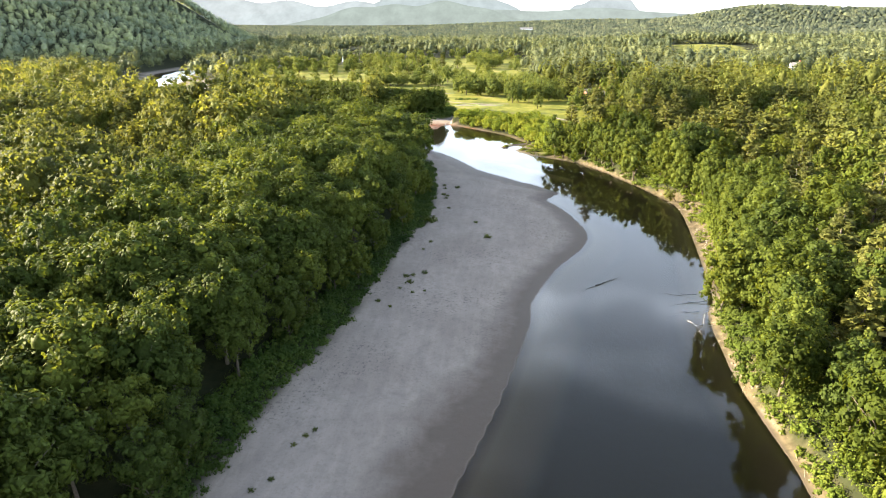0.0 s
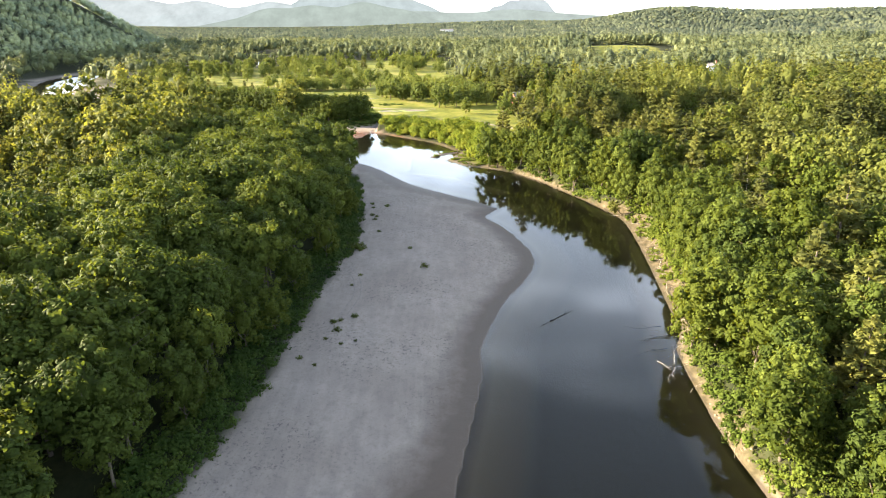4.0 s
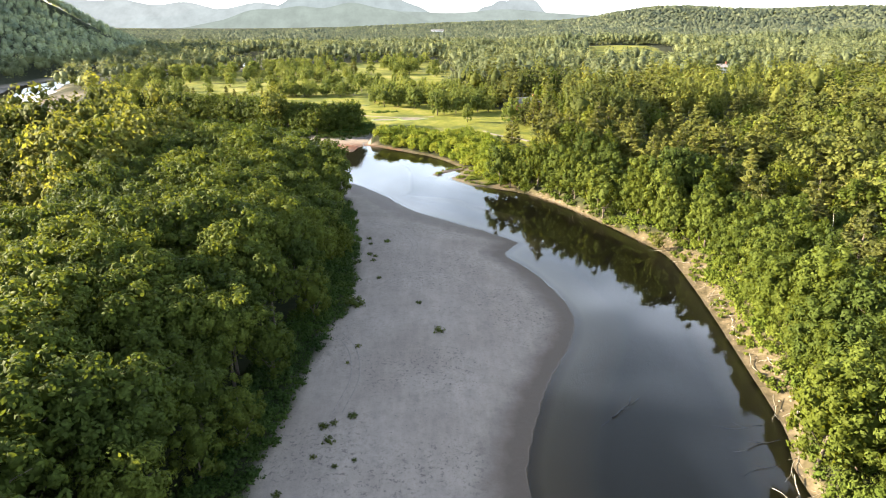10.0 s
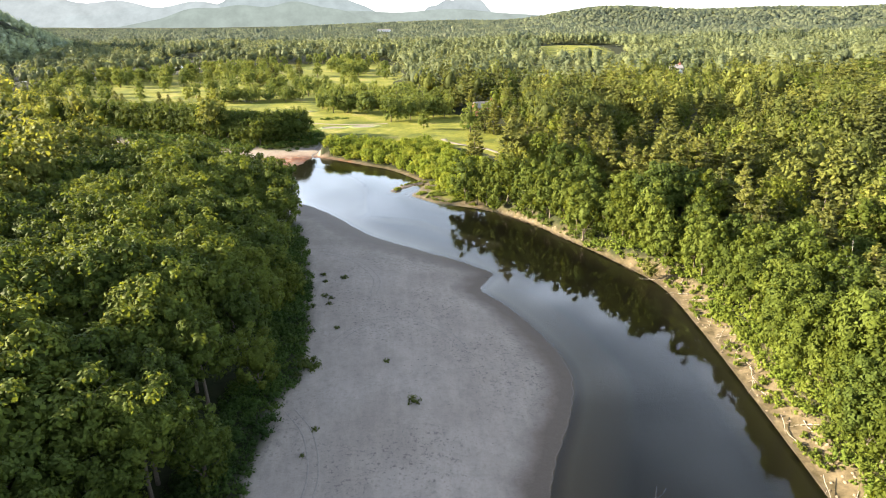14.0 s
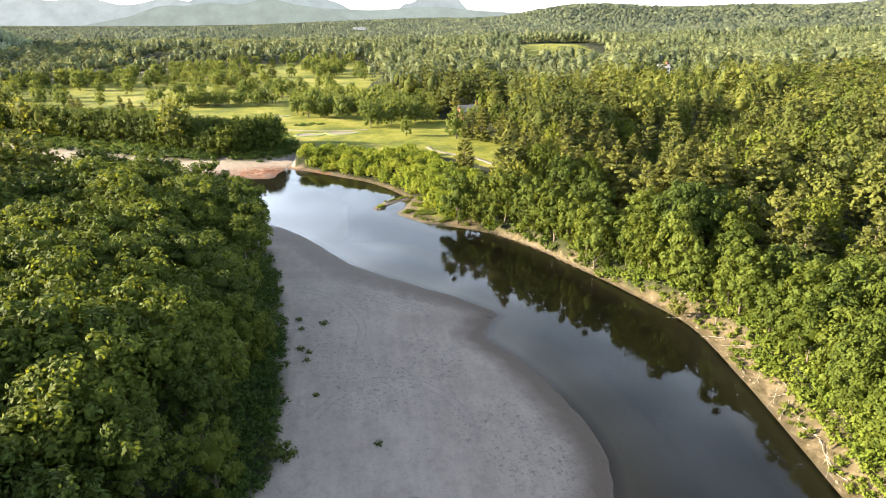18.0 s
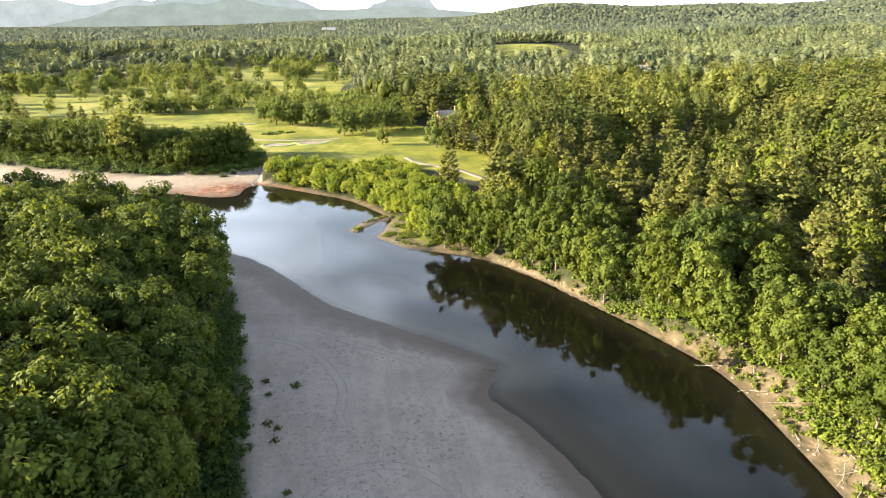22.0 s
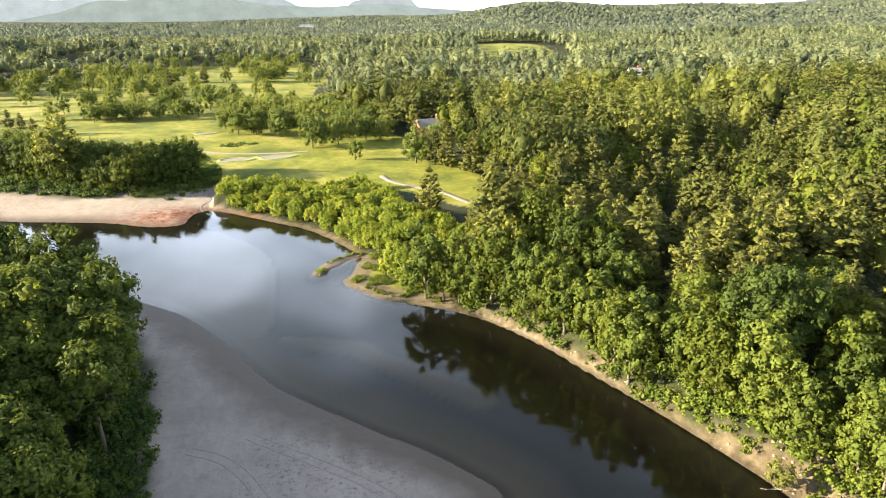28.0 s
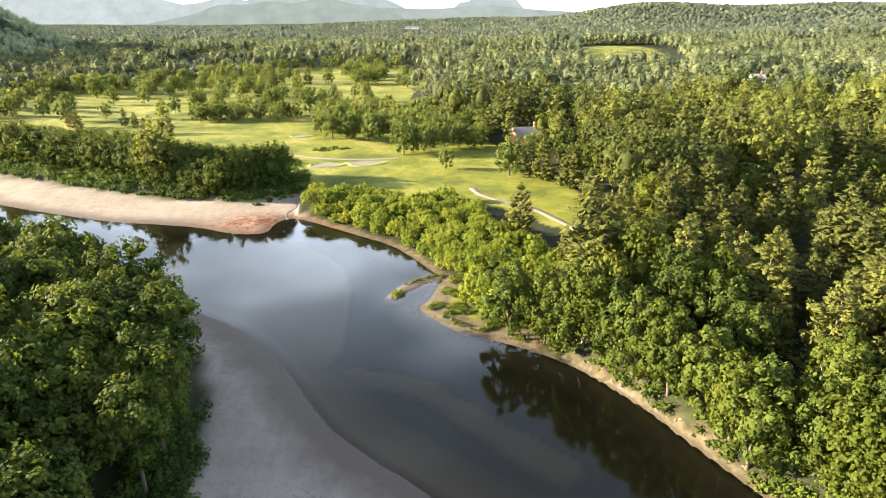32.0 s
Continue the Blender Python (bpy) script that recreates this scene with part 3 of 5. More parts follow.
gy = spaced([(-1500, 300), (-420, 60), (-60, 12), (20, 3), (40, 1.5), (310, 1.8), (390, 4), (480, 12), (900, 25), (1400, 60), (3400, 200), (4800, 1)])
GX, GY = np.meshgrid(gx, gy)
GZ, COVER = terrain(GX.ravel(), GY.ravel())
nx, ny = len(gx), len(gy)
gi = (np.arange(ny - 1)[:, None] * nx + np.arange(nx - 1)).ravel()
ground_mesh = mesh_of("ground", np.stack([GX.ravel(), GY.ravel(), GZ], 1), np.stack([gi, gi + 1, gi + nx + 1, gi + nx], 1), [mat_ground], smooth=True)
cov = ground_mesh.attributes.new("cover", "FLOAT_COLOR", "POINT")
cov.data.foreach_set("color", COVER.astype(np.float32).ravel())
ground = tagged(piece("ground", ground_mesh), "river valley floor of pale sand, grass and leaf litter", "ground", kind="structure")


def water_sheet():
    pts = [(x, y) for x, y in river_poly[::2]]
    bm = bmesh.new()
    ring = [bm.verts.new((x, y, 0)) for x, y in pts]
    f = bm.faces.new(ring)
    f.normal_update()
    if f.normal.z < 0:
        f.normal_flip()
    bmesh.ops.triangulate(bm, faces=[f])
    me = bpy.data.meshes.new("river_water")
    bm.to_mesh(me)
    bm.free()
    me.materials.append(mat_water)
    return me


tagged(piece("water", water_sheet()), "still dark brown river water reflecting sky and trees", "river", kind="structure")

# ---- woods ----
rng = np.random.default_rng(7)
HOUSE_LANE = np.array([(62, 330), (76, 380), (96, 440)], float)


CART_PATH = np.array([(36, 378), (38, 369), (45, 359.5), (53, 350.5), (58, 339), (62, 328)], float)


def low_roof(x, y):
    """How high plants may grow south of the cart path, where the slope falls open to the river."""
    b = (x - 7) / np.maximum(y - 156, 1)
    far = np.interp(b, (0.13, 0.15, 0.19, 0.236, 0.279, 0.319, 0.34), (378, 369, 359.5, 350.5, 339, 328, 318))
    f = (y - 156) / (far - 156)
    return np.where((b > 0.13) & (b < 0.33) & (f < 1.03), 64 - 61 * f, 99.0)


def hidden(p, ground, tall=15.0):
    """Places behind a hill's brow, as seen from the river."""
    out = np.ones(len(p), bool)
    for ex, ey in ((6, -25), (7, 156)):
        shade = np.zeros(len(p), bool)
        e = np.array([ex, ey], float)
        top = ground(p[:, 0], p[:, 1]) + tall
        for f in (0.97, 0.93, 0.88, 0.8, 0.7, 0.55):
            q = e + (p - e) * f
            shade |= ground(q[:, 0], q[:, 1]) + 9 > 66 + (top - 66) * f
        out &= shade
    return out


def free_of(p, pad=0.0, margin_wood=3.0):
    """Which of these places may carry woodland."""
    x, y = p[:, 0], p[:, 1]
    wet = inside(x, y, river_poly)
    left = inside(x, y, bar_poly)
    d_wood = np.where(inside(x, y, woods_poly), 1, -1) * line_distance(x, y, wood_line)
    d_bank = line_distance(x, y, bank_line)
    red = (x < -27) & (x > -300) & (y > 330)
    worn = step(105, 125, y) * step(215, 198, y)
    ok = ~wet & np.where(left, d_wood > margin_wood, d_bank > np.where(red, 31, 1.9 + 4.4 * worn + pad))
    ok &= (line_distance(x, y, CART_PATH) > 5) & ~((low_roof(x, y) < 9) & (y > 322)) & ~((low_roof(x, y) < 19) & (x < 50))
    ok &= ~inside(x, y, grass_poly) & ~inside(x, y, np.array(FIELD_EDGE, float))
    ok &= ~((y > 264) & (y < 385) & (x < 38 + (300 - y) * 0.1) & (x > -48) & ~left)
    return ok & (line_distance(x, y, HOUSE_LANE) > 2.5) & (np.hypot(x - 74, y - 459) > 12) & (np.hypot(x - 282, y - 615) > 22) & (np.hypot(x - 270, y - 585) > 20)


def seen_wedge(p, pad=40):
    x, y = p[:, 0], p[:, 1]
    return (x > -(y + 60) * 0.97 - pad) & (x < np.maximum((y - 60) * 1.2 + 55, (y + 30) * 0.75 + 15) + pad)


NEAR_LEFT = (-92, -16, 12, 300)
NEAR_RIGHT = (50, 112, 34, 325)


def in_box(p, b):
    return (p[:, 0] > b[0]) & (p[:, 0] < b[1]) & (p[:, 1] > b[2]) & (p[:, 1] < b[3])


def limb_meshes(r, w, h, base, n=5, thick=0.13):
    """The limbs of one tree, each a mesh of its own."""
    out = []
    for i in range(n):
        a = 6.283 * i / n + r.uniform(-0.4, 0.4)
        z0, e = base * r.uniform(0.8, 1.5), w * r.uniform(0.28, 0.42)
        z1 = z0 + (h - base) * r.uniform(0.25, 0.5)
        pts = [(0, 0, z0), (0.45 * e * math.cos(a), 0.45 * e * math.sin(a), z0 + (z1 - z0) * 0.6), (e * math.cos(a), e * math.sin(a), z1)]
        out.append(mesh_of("limb", *tube(pts, [thick, thick * 0.7, thick * 0.2], 5), [mat_bark], smooth=True))
    return out


def tree_kit(kind, n):
    """Meshes of a few trees of one kind: trunk, limbs, crown."""
    kit = []
    for i in range(n):
        r = np.random.default_rng(100 + i + 37 * len(kind))
        if kind == "pine":
            h, w = r.uniform(20, 25), r.uniform(10, 13)
            base = h * 0.22
            crown = pine_crown(r, w, h, base, 10, 6, 30, 1.0)
            kit.append((mesh_of("trunk", *tube([(0, 0, -0.6), (0.05, 0, h * 0.5), (0, 0.05, h * 0.97)], [0.36, 0.24, 0.05], 7), [mat_bark], smooth=True), [], mesh_of("crown", *crown, [mat_pine])))
        else:
            h, w = (r.uniform(16, 20), r.uniform(10.5, 13)) if kind == "maple" else (r.uniform(13, 18), r.uniform(8.5, 10.5))
            base = h * {"maple": 0.30, "lime": 0.05, "edge": -0.02}[kind]
            crown = broad_crown(r, w, h, base, 34, 60, 0.74)
            mat = mat_lime if kind == "lime" else mat_maple
            kit.append((mesh_of("trunk", *broad_trunk(r, h, base + 2), [mat_bark], smooth=True), limb_meshes(r, w, h, base + 2, 4), mesh_of("crown", *crown, [mat])))
    return kit


def plant(name, kit, x, y, z, turn, size, label, group):
    trunk, limbs, crown = kit
    ob = new(name)
    ob.matrix_basis = Matrix.LocRotScale((x, y, z - 0.1), Euler((0, 0, turn)), Vector((size, size, size)))
    piece("trunk", trunk, ob)
    for limb in limbs:
        piece("limb", limb, ob)
    piece("crown", crown, ob)
    return tagged(ob, label, "tree", group)


def light_kit(kind, n, leaf_mat=None):
    """Lighter trees for places beyond the river bend."""
    kit = []
    for i in range(n):
        r = np.random.default_rng(300 + i + 37 * len(kind))
        h, w = (17, 12.5) if kind == "pine" else (18, 14.5) if kind == "maple" else (17, 12)
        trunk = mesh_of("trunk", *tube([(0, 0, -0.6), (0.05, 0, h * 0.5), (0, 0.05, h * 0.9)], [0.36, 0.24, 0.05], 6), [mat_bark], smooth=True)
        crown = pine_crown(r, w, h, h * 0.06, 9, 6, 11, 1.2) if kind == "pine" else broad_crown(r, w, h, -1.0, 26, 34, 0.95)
        kit.append((trunk, [], mesh_of("crown", *crown, [leaf_mat or (mat_pine if kind == "pine" else mat_open_bright)])))
    return kit


KITS = {k: tree_kit(k, n) for k, n in (("maple", 7), ("lime", 6), ("pine", 6), ("edge", 5))}
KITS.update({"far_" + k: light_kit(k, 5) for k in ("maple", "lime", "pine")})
KITS["row_maple"] = light_kit("maple", 4, mat_maple)


def any_of(kind):
    return KITS[kind][int(rng.integers(len(KITS[kind])))]


def near_woods():
    p = scatter(rng, *NEAR_LEFT, 7.7)
    p = p[free_of(p, margin_wood=4.5) & seen_wedge(p, 10) & (p[:, 1] < 300)]
    z, d = ground_z(p[:, 0], p[:, 1]), line_distance(p[:, 0], p[:, 1], wood_line)
    for (x, y), h, q in zip(p, z, d):
        edge, tall = q < 9 and y < 228, float(step(215, 245, y))
        plant("maple_tree", any_of("edge" if edge else "maple"), x, y, h, rng.uniform(0, 6.28), (0.74 + 0.46 * max(float(step(0, 30, q)), 0.95 * tall)) * rng.uniform(0.88, 1.12),
              "low leafy silver maple at the edge of the sandbar" if edge else "full-crowned green silver maple in the floodplain woods", "maples of the river woods")
    p = scatter(rng, *NEAR_RIGHT, 8.3)
    p = p[free_of(p) & seen_wedge(p, 14)]
    z, d = ground_z(p[:, 0], p[:, 1]), line_distance(p[:, 0], p[:, 1], bank_line)
    for (x, y), h, q in zip(p, z, d):
        roof, stand = float(low_roof(x, y)) - h, float(waves(x, y, 9, 5)) * 1.1 + float(waves(x, y, 24, 11)) * float(step(8, 20, q)) * 1.3
        if roof < 5:
            continue
        if rng.uniform() < 0.02 + step(10, 34, q) * 0.42 + 0.28 * step(232, 250, y) * step(18, 30, q):
            plant("pine_tree", any_of("pine"), x, y, h, rng.uniform(0, 6.28), min(rng.uniform(0.62, 1.02) + 0.15 * stand, roof / 26), "tall white pine with open level boughs", "pines above the river bank")
        elif rng.uniform() < 0.42:
            plant("bank_tree", any_of("lime"), x, y, h, rng.uniform(0, 6.28), min(rng.uniform(0.85, 1.18) + 0.15 * stand, roof / 21), "light green leafy tree at the river bank", "leafy trees of the river bank")
        else:
            plant("bank_maple", any_of("edge" if q < 14 else "maple"), x, y, h, rng.uniform(0, 6.28), min(rng.uniform(0.76, 1.05) + 0.15 * stand, roof / 23), "full-crowned green maple above the river bank", "maples of the river bank")


near_woods()


def bank_wall():
    """Tall trees rooted right at the water's edge, from the gravel point down the outer bend."""
    line = smooth_line([(30.5, 272.5), (41, 264), (50.5, 250.5), (57, 238), (65, 222), (73.5, 207), (78.5, 190), (78, 175), (75.5, 158), (71.5, 141), (68.5, 126), (64, 112)], 3)
    for i, (x, y) in enumerate(line):
        a, b = x + rng.uniform(-0.8, 1.6), y + rng.uniform(-1.5, 1.5)
        kind, tall = ("lime" if i % 3 == 1 else "edge"), (1.12 if y > 215 else 0.85)
        plant("bank_tree", any_of(kind), a, b, float(ground_z(a, b)[0]), rng.uniform(0, 6.28), tall * rng.uniform(0.82, 1.1), "light green leafy tree leaning over the river bank", "leafy trees of the river bank")


bank_wall()


def planted_mesh(name, places, shapes, sizes, mat, label, category, tints, sink=0.2):
    """Many plants joined into one object."""
    vs, fs, ts, n = [], [], [], 0
    z = ground_z(places[:, 0], places[:, 1])
    for (x, y), h, s, t in zip(places, z, sizes, tints):
        v, f = shapes[int(rng.integers(len(shapes)))]
        a = rng.uniform(0, 6.28)
        c, q = math.cos(a) * s, math.sin(a) * s
        w = v @ np.array([[c, q, 0], [-q, c, 0], [0, 0, s]]) + (x, y, h - sink)
        vs.append(w.astype(np.float32))
        fs.append(f + n)
        ts.append(np.full(len(v), t, np.float32))
        n += len(v)
    ob = piece(name, mesh_of(name, np.vstack(vs), np.vstack(fs), [mat], tint=np.concatenate(ts)))
    return tagged(ob, label, category, kind="stuff")


def lod(kind, level, n=6):
    out = []
    for i in range(n):
        r = np.random.default_rng(500 + i + 11 * level)
        if kind == "pine":
            h, w = r.uniform(18, 23), r.uniform(9, 11.5)
            out.append(pine_crown(r, w, h, h * 0.25, (9, 6, 4)[level], (6, 5, 4)[level], (8, 3, 1)[level], (1.3, 1.8, 2.1)[level]))
        else:
            h, w = (r.uniform(17, 21), r.uniform(9.8, 12.6)) if kind == "maple" else (r.uniform(14, 18), r.uniform(8.6, 11))
            out.append(broad_crown(r, w, h, h * 0.25, 30, 14, 1.05) if level == 0 else canopy_crown(r, w, h, h * 0.2, ICO0, (125, 46)[level - 1], (1.15, 1.55)[level - 1]))
    return out


def woods_ring(name, p, level, pine_share, mats):
    p = p[(rng.uniform(size=len(p)) > 0.06) & (waves(p[:, 0], p[:, 1], 17, 6) < 0.62)]
    kind = rng.uniform(size=len(p))
    wave = 0.5 + 0.5 * waves(p[:, 0], p[:, 1], 45, 8)
    share = pine_share * (0.25 + 1.5 * wave)
    is_pine = kind < share
    is_lime = ~is_pine & (kind > 0.76)
    for sel, k, mat, label in ((is_pine, "pine", mats[0], "distant stand of dark green pines"), (is_lime, "lime", mats[2], "light green broadleaf trees within the woods"),
                               (~is_pine & ~is_lime, "maple", mats[1], "unbroken canopy of green broadleaf woods")):
        q = p[sel]
        if len(q):
            stand = waves(q[:, 0], q[:, 1], 19, 2)
            planted_mesh(name, q, lod(k, level), np.clip(0.92 + 0.2 * stand + 0.24 * waves(q[:, 0], q[:, 1], 26, 11) + rng.uniform(-0.22, 0.22, len(q)), 0.5, 1.25) * {"river_woods": 1.2, "valley_woods": 1.22, "bank_woods": 1.24}[name] * (1 + (0.25 * step(215, 250, q[:, 1]) * step(-260, -160, q[:, 0]) * step(345, 325, q[:, 1]) if name == "river_woods" else 0)), mat, label, "woods", np.clip(0.5 + 0.42 * waves(q[:, 0], q[:, 1], 33, 9) + rng.uniform(-0.25, 0.25, len(q)), 0, 1))


def treetop(r, radius, height):
    """One treetop of the distant forest: an uneven crown, leaning a little."""
    ang = np.arange(6) * 1.0472 + r.uniform(0, 1)
    ring = np.stack([np.cos(ang), np.sin(ang)], 1) * radius * r.uniform(0.55, 1.3, (6, 1))
    v = np.vstack([np.column_stack([ring, height * r.uniform(0.15, 0.6, 6)]), [[*r.uniform(-0.3, 0.3, 2) * radius, height * r.uniform(0.8, 1.1)]]])
    return v, np.array([(k, (k + 1) % 6, 6) for k in range(6)])


def far_woods():
    mats = (mat_wood_pine, mat_hazed_wood_maple, mat_wood_lime)
    p = scatter(rng, -440, 560, -70, 540, 9.9)
    p = p[free_of(p) & (seen_wedge(p, 14) | (np.abs(p[:, 0]) < 105)) & ~in_box(p, NEAR_LEFT) & ~in_box(p, NEAR_RIGHT)]
    left = p[:, 0] < -10
    d = np.hypot(p[:, 0], p[:, 1] - 100)
    close = d < 330
    for sel, nm, lv, ps in ((left & close, "river_woods", 0, 0.03), (left & ~close, "river_woods", 1, 0.08), (~left & close, "bank_woods", 0, 0.42), (~left & ~close, "bank_woods", 1, 0.34)):
        woods_ring(nm, p[sel], lv, ps, mats)
    p = scatter(rng, -1500, 1700, 150, 1350, 11.8)
    p = p[free_of(p) & (seen_wedge(p, 12) | (seen_wedge(p, 330) & (p[:, 0] < -500))) & ~in_box(p, (-440, 560, -10, 540))]
    hill = (p[:, 0] < -400) & (ground_z(p[:, 0], p[:, 1]) > 8)
    woods_ring("valley_woods", p[~hill], 2, 0.07, (mat_hazed_valley,) * 3)
    q = scatter(rng, -1500, -400, 500, 1350, 9.5)
    q = q[free_of(q) & seen_wedge(q, 330) & (ground_z(q[:, 0], q[:, 1]) > 8)]
    q = q[~hidden(q, ground_z)]
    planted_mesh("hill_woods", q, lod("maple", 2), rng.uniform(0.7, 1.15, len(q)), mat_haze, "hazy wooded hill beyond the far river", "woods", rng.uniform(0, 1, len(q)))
    p = scatter(rng, -2600, 3400, 1350, 3200, 10.8)
    p = p[free_of(p) & seen_wedge(p, 12)]
    p = p[~hidden(p, country)]
    tops = [treetop(np.random.default_rng(70 + i), 7.6, 12) for i in range(14)]
    planted_mesh("hill_woods", p, tops, rng.uniform(0.6, 1.3, len(p)), mat_hazed_hill, "hazy wooded hills across the valley", "woods", rng.uniform(0, 1, len(p)))


far_woods()


# ---- undergrowth and bushes ----
def bush_shape(r, width, height, clumps, per, leaf):
    return broad_crown(r, width, height, -0.3, clumps, per, leaf)


def undergrowth():
    shapes = [bush_shape(np.random.default_rng(900 + i), 4.4, 2.2, 9, 12, 0.5) for i in range(6)]
    p = scatter(rng, -60, -12, 10, 280, 2.1)
    d = np.where(inside(p[:, 0], p[:, 1], woods_poly), 1, -1) * line_distance(p[:, 0], p[:, 1], wood_line)
    q = p[(d > 0.6 + 0.9 * waves(p[:, 0], p[:, 1], 5, 3)) & (d < 10) & (p[:, 1] < 250)]
    planted_mesh("undergrowth", q, shapes, rng.uniform(0.5, 0.8, len(q)) + 0.045 * line_distance(q[:, 0], q[:, 1], wood_line), mat_under, "dense low green vines and shrubs beside the sandbar", "undergrowth", rng.uniform(0, 1, len(q)), 0.5)
    p = scatter(rng, 38, 92, 30, 300, 2.1)
    d, y = line_distance(p[:, 0], p[:, 1], bank_line), p[:, 1]
    worn = step(105, 125, y) * step(215, 198, y)
    q = p[~inside(p[:, 0], y, river_poly) & (d > 1.3 + 4.0 * worn + 1.6 * waves(p[:, 0], y, 6)) & (d < 16) & ~inside(p[:, 0], y, grass_poly)]
    planted_mesh("bank_undergrowth", q, shapes, rng.uniform(0.6, 1.2, len(q)), mat_bank, "green shrubs growing on the earth bank", "undergrowth", rng.uniform(0.3, 1, len(q)), 0.4)
    p = scatter(rng, -200, -28, 355, 460, 3.0)
    d = line_distance(p[:, 0], p[:, 1], bank_line)
    q = p[(d > 27) & (d < 39) & ~inside(p[:, 0], p[:, 1], river_poly)]
    planted_mesh("meadow_edge", q, shapes, rng.uniform(0.6, 1.4, len(q)), mat_under, "low green shrubs between sand and trees", "undergrowth", rng.uniform(0, 1, len(q)), 0.4)


undergrowth()


def bush_kit(n):
    out = []
    for i in range(n):
        r = np.random.default_rng(1200 + i)
        stem = joined([tube([(0, 0, -0.4), (0.5 * math.cos(a), 0.5 * math.sin(a), 1.6)], [0.06, 0.02], 5) for a in (0.3, 2.4, 4.5)])
        out.append((mesh_of("stem", *stem, [mat_bark]), mesh_of("crown", *bush_shape(r, 4.6, 3.6, 20, 32, 0.44), [mat_bush])))
    return out


BUSHES = bush_kit(5)


def set_bush(name, x, y, z, size, label, category, group):
    stem, crown = BUSHES[int(rng.integers(5))]
    ob = new(name)
    ob.matrix_basis = Matrix.LocRotScale((x, y, z), Euler((0, 0, rng.uniform(0, 6.28))), Vector((size, size, size * rng.uniform(0.8, 1.1))))
    piece("stem", stem, ob)
    piece("crown", crown, ob)
    return tagged(ob, label, category, group)


def bush_band():
    p = scatter(rng, -30, 64, 268, 392, 4.0)
    x, y = p[:, 0], p[:, 1]
    d = line_distance(x, y, bank_line)
    ok = ~inside(x, y, river_poly) & ~inside(x, y, grass_poly) & (d > 3.2 + 5.5 * step(266, 273, y) * step(306, 298, y)) & (line_distance(x, y, CART_PATH) > 3.5) & (x < 40 + (330 - y) * 0.35) & (x > -24) & ~inside(x, y, bar_poly)
    for (a, b), h in zip(p[ok], ground_z(x[ok], y[ok])):
        set_bush("bush", a, b, h - 0.2, rng.uniform(0.95, 1.5), "rounded green riverside bush below the fairway", "bush", "bushes between river and grass")


bush_band()

# ---- trees standing in the open grass ----
MEADOW = [("maple", 11.5, 437, 0.92), ("maple", 16, 441, 0.80), ("maple", 24, 444, 0.86), ("maple", 31, 448, 0.78), ("maple", 39, 451, 0.82), ("maple", 46, 449, 0.70), ("lime", 50, 458, 0.8),
          ("lime", 28.7, 408, 0.62), ("lime", 53.6, 396, 0.98), ("pine", 65, 387, 0.80), ("pine", 61, 392, 0.7), ("pine", 72.5, 374, 0.82), ("pine", 43, 322, 0.78), ("lime", 66, 412, 0.9),
          ("lime", -175, 627, 0.8), ("maple", -132, 602, 0.72), ("lime", -170, 667, 0.7), ("lime", -194, 621, 0.8), ("maple", -224, 663, 0.9), ("maple", -192, 548, 0.8), ("pine", -150, 529, 0.5), ("pine", -143, 526, 0.42),
          ("pine", -128, 500, 0.46), ("pine", -116, 503, 0.5), ("pine", -179, 527, 0.55), ("pine", -172, 520, 0.5), ("maple", -110, 680, 0.85), ("pine", -93, 698, 0.8), ("pine", -72, 751, 0.8), ("pine", -100, 664, 0.6),
          ("maple", -39, 845, 0.9), ("lime", 12, 735, 0.6), ("lime", -25, 700, 0.4), ("maple", -60, 640, 0.5)]
for kind, x, y, s in MEADOW:
    plant({"maple": "meadow_tree", "lime": "meadow_tree", "pine": "meadow_pine"}[kind], any_of("far_" + kind), x, y, float(ground_z(x, y)[0]), rng.uniform(0, 6.28), s * (1.25 if kind == "pine" else 1.0),
          "dark pine standing in mown grass" if kind == "pine" else "broad green tree standing in mown grass", "trees scattered over the grass")


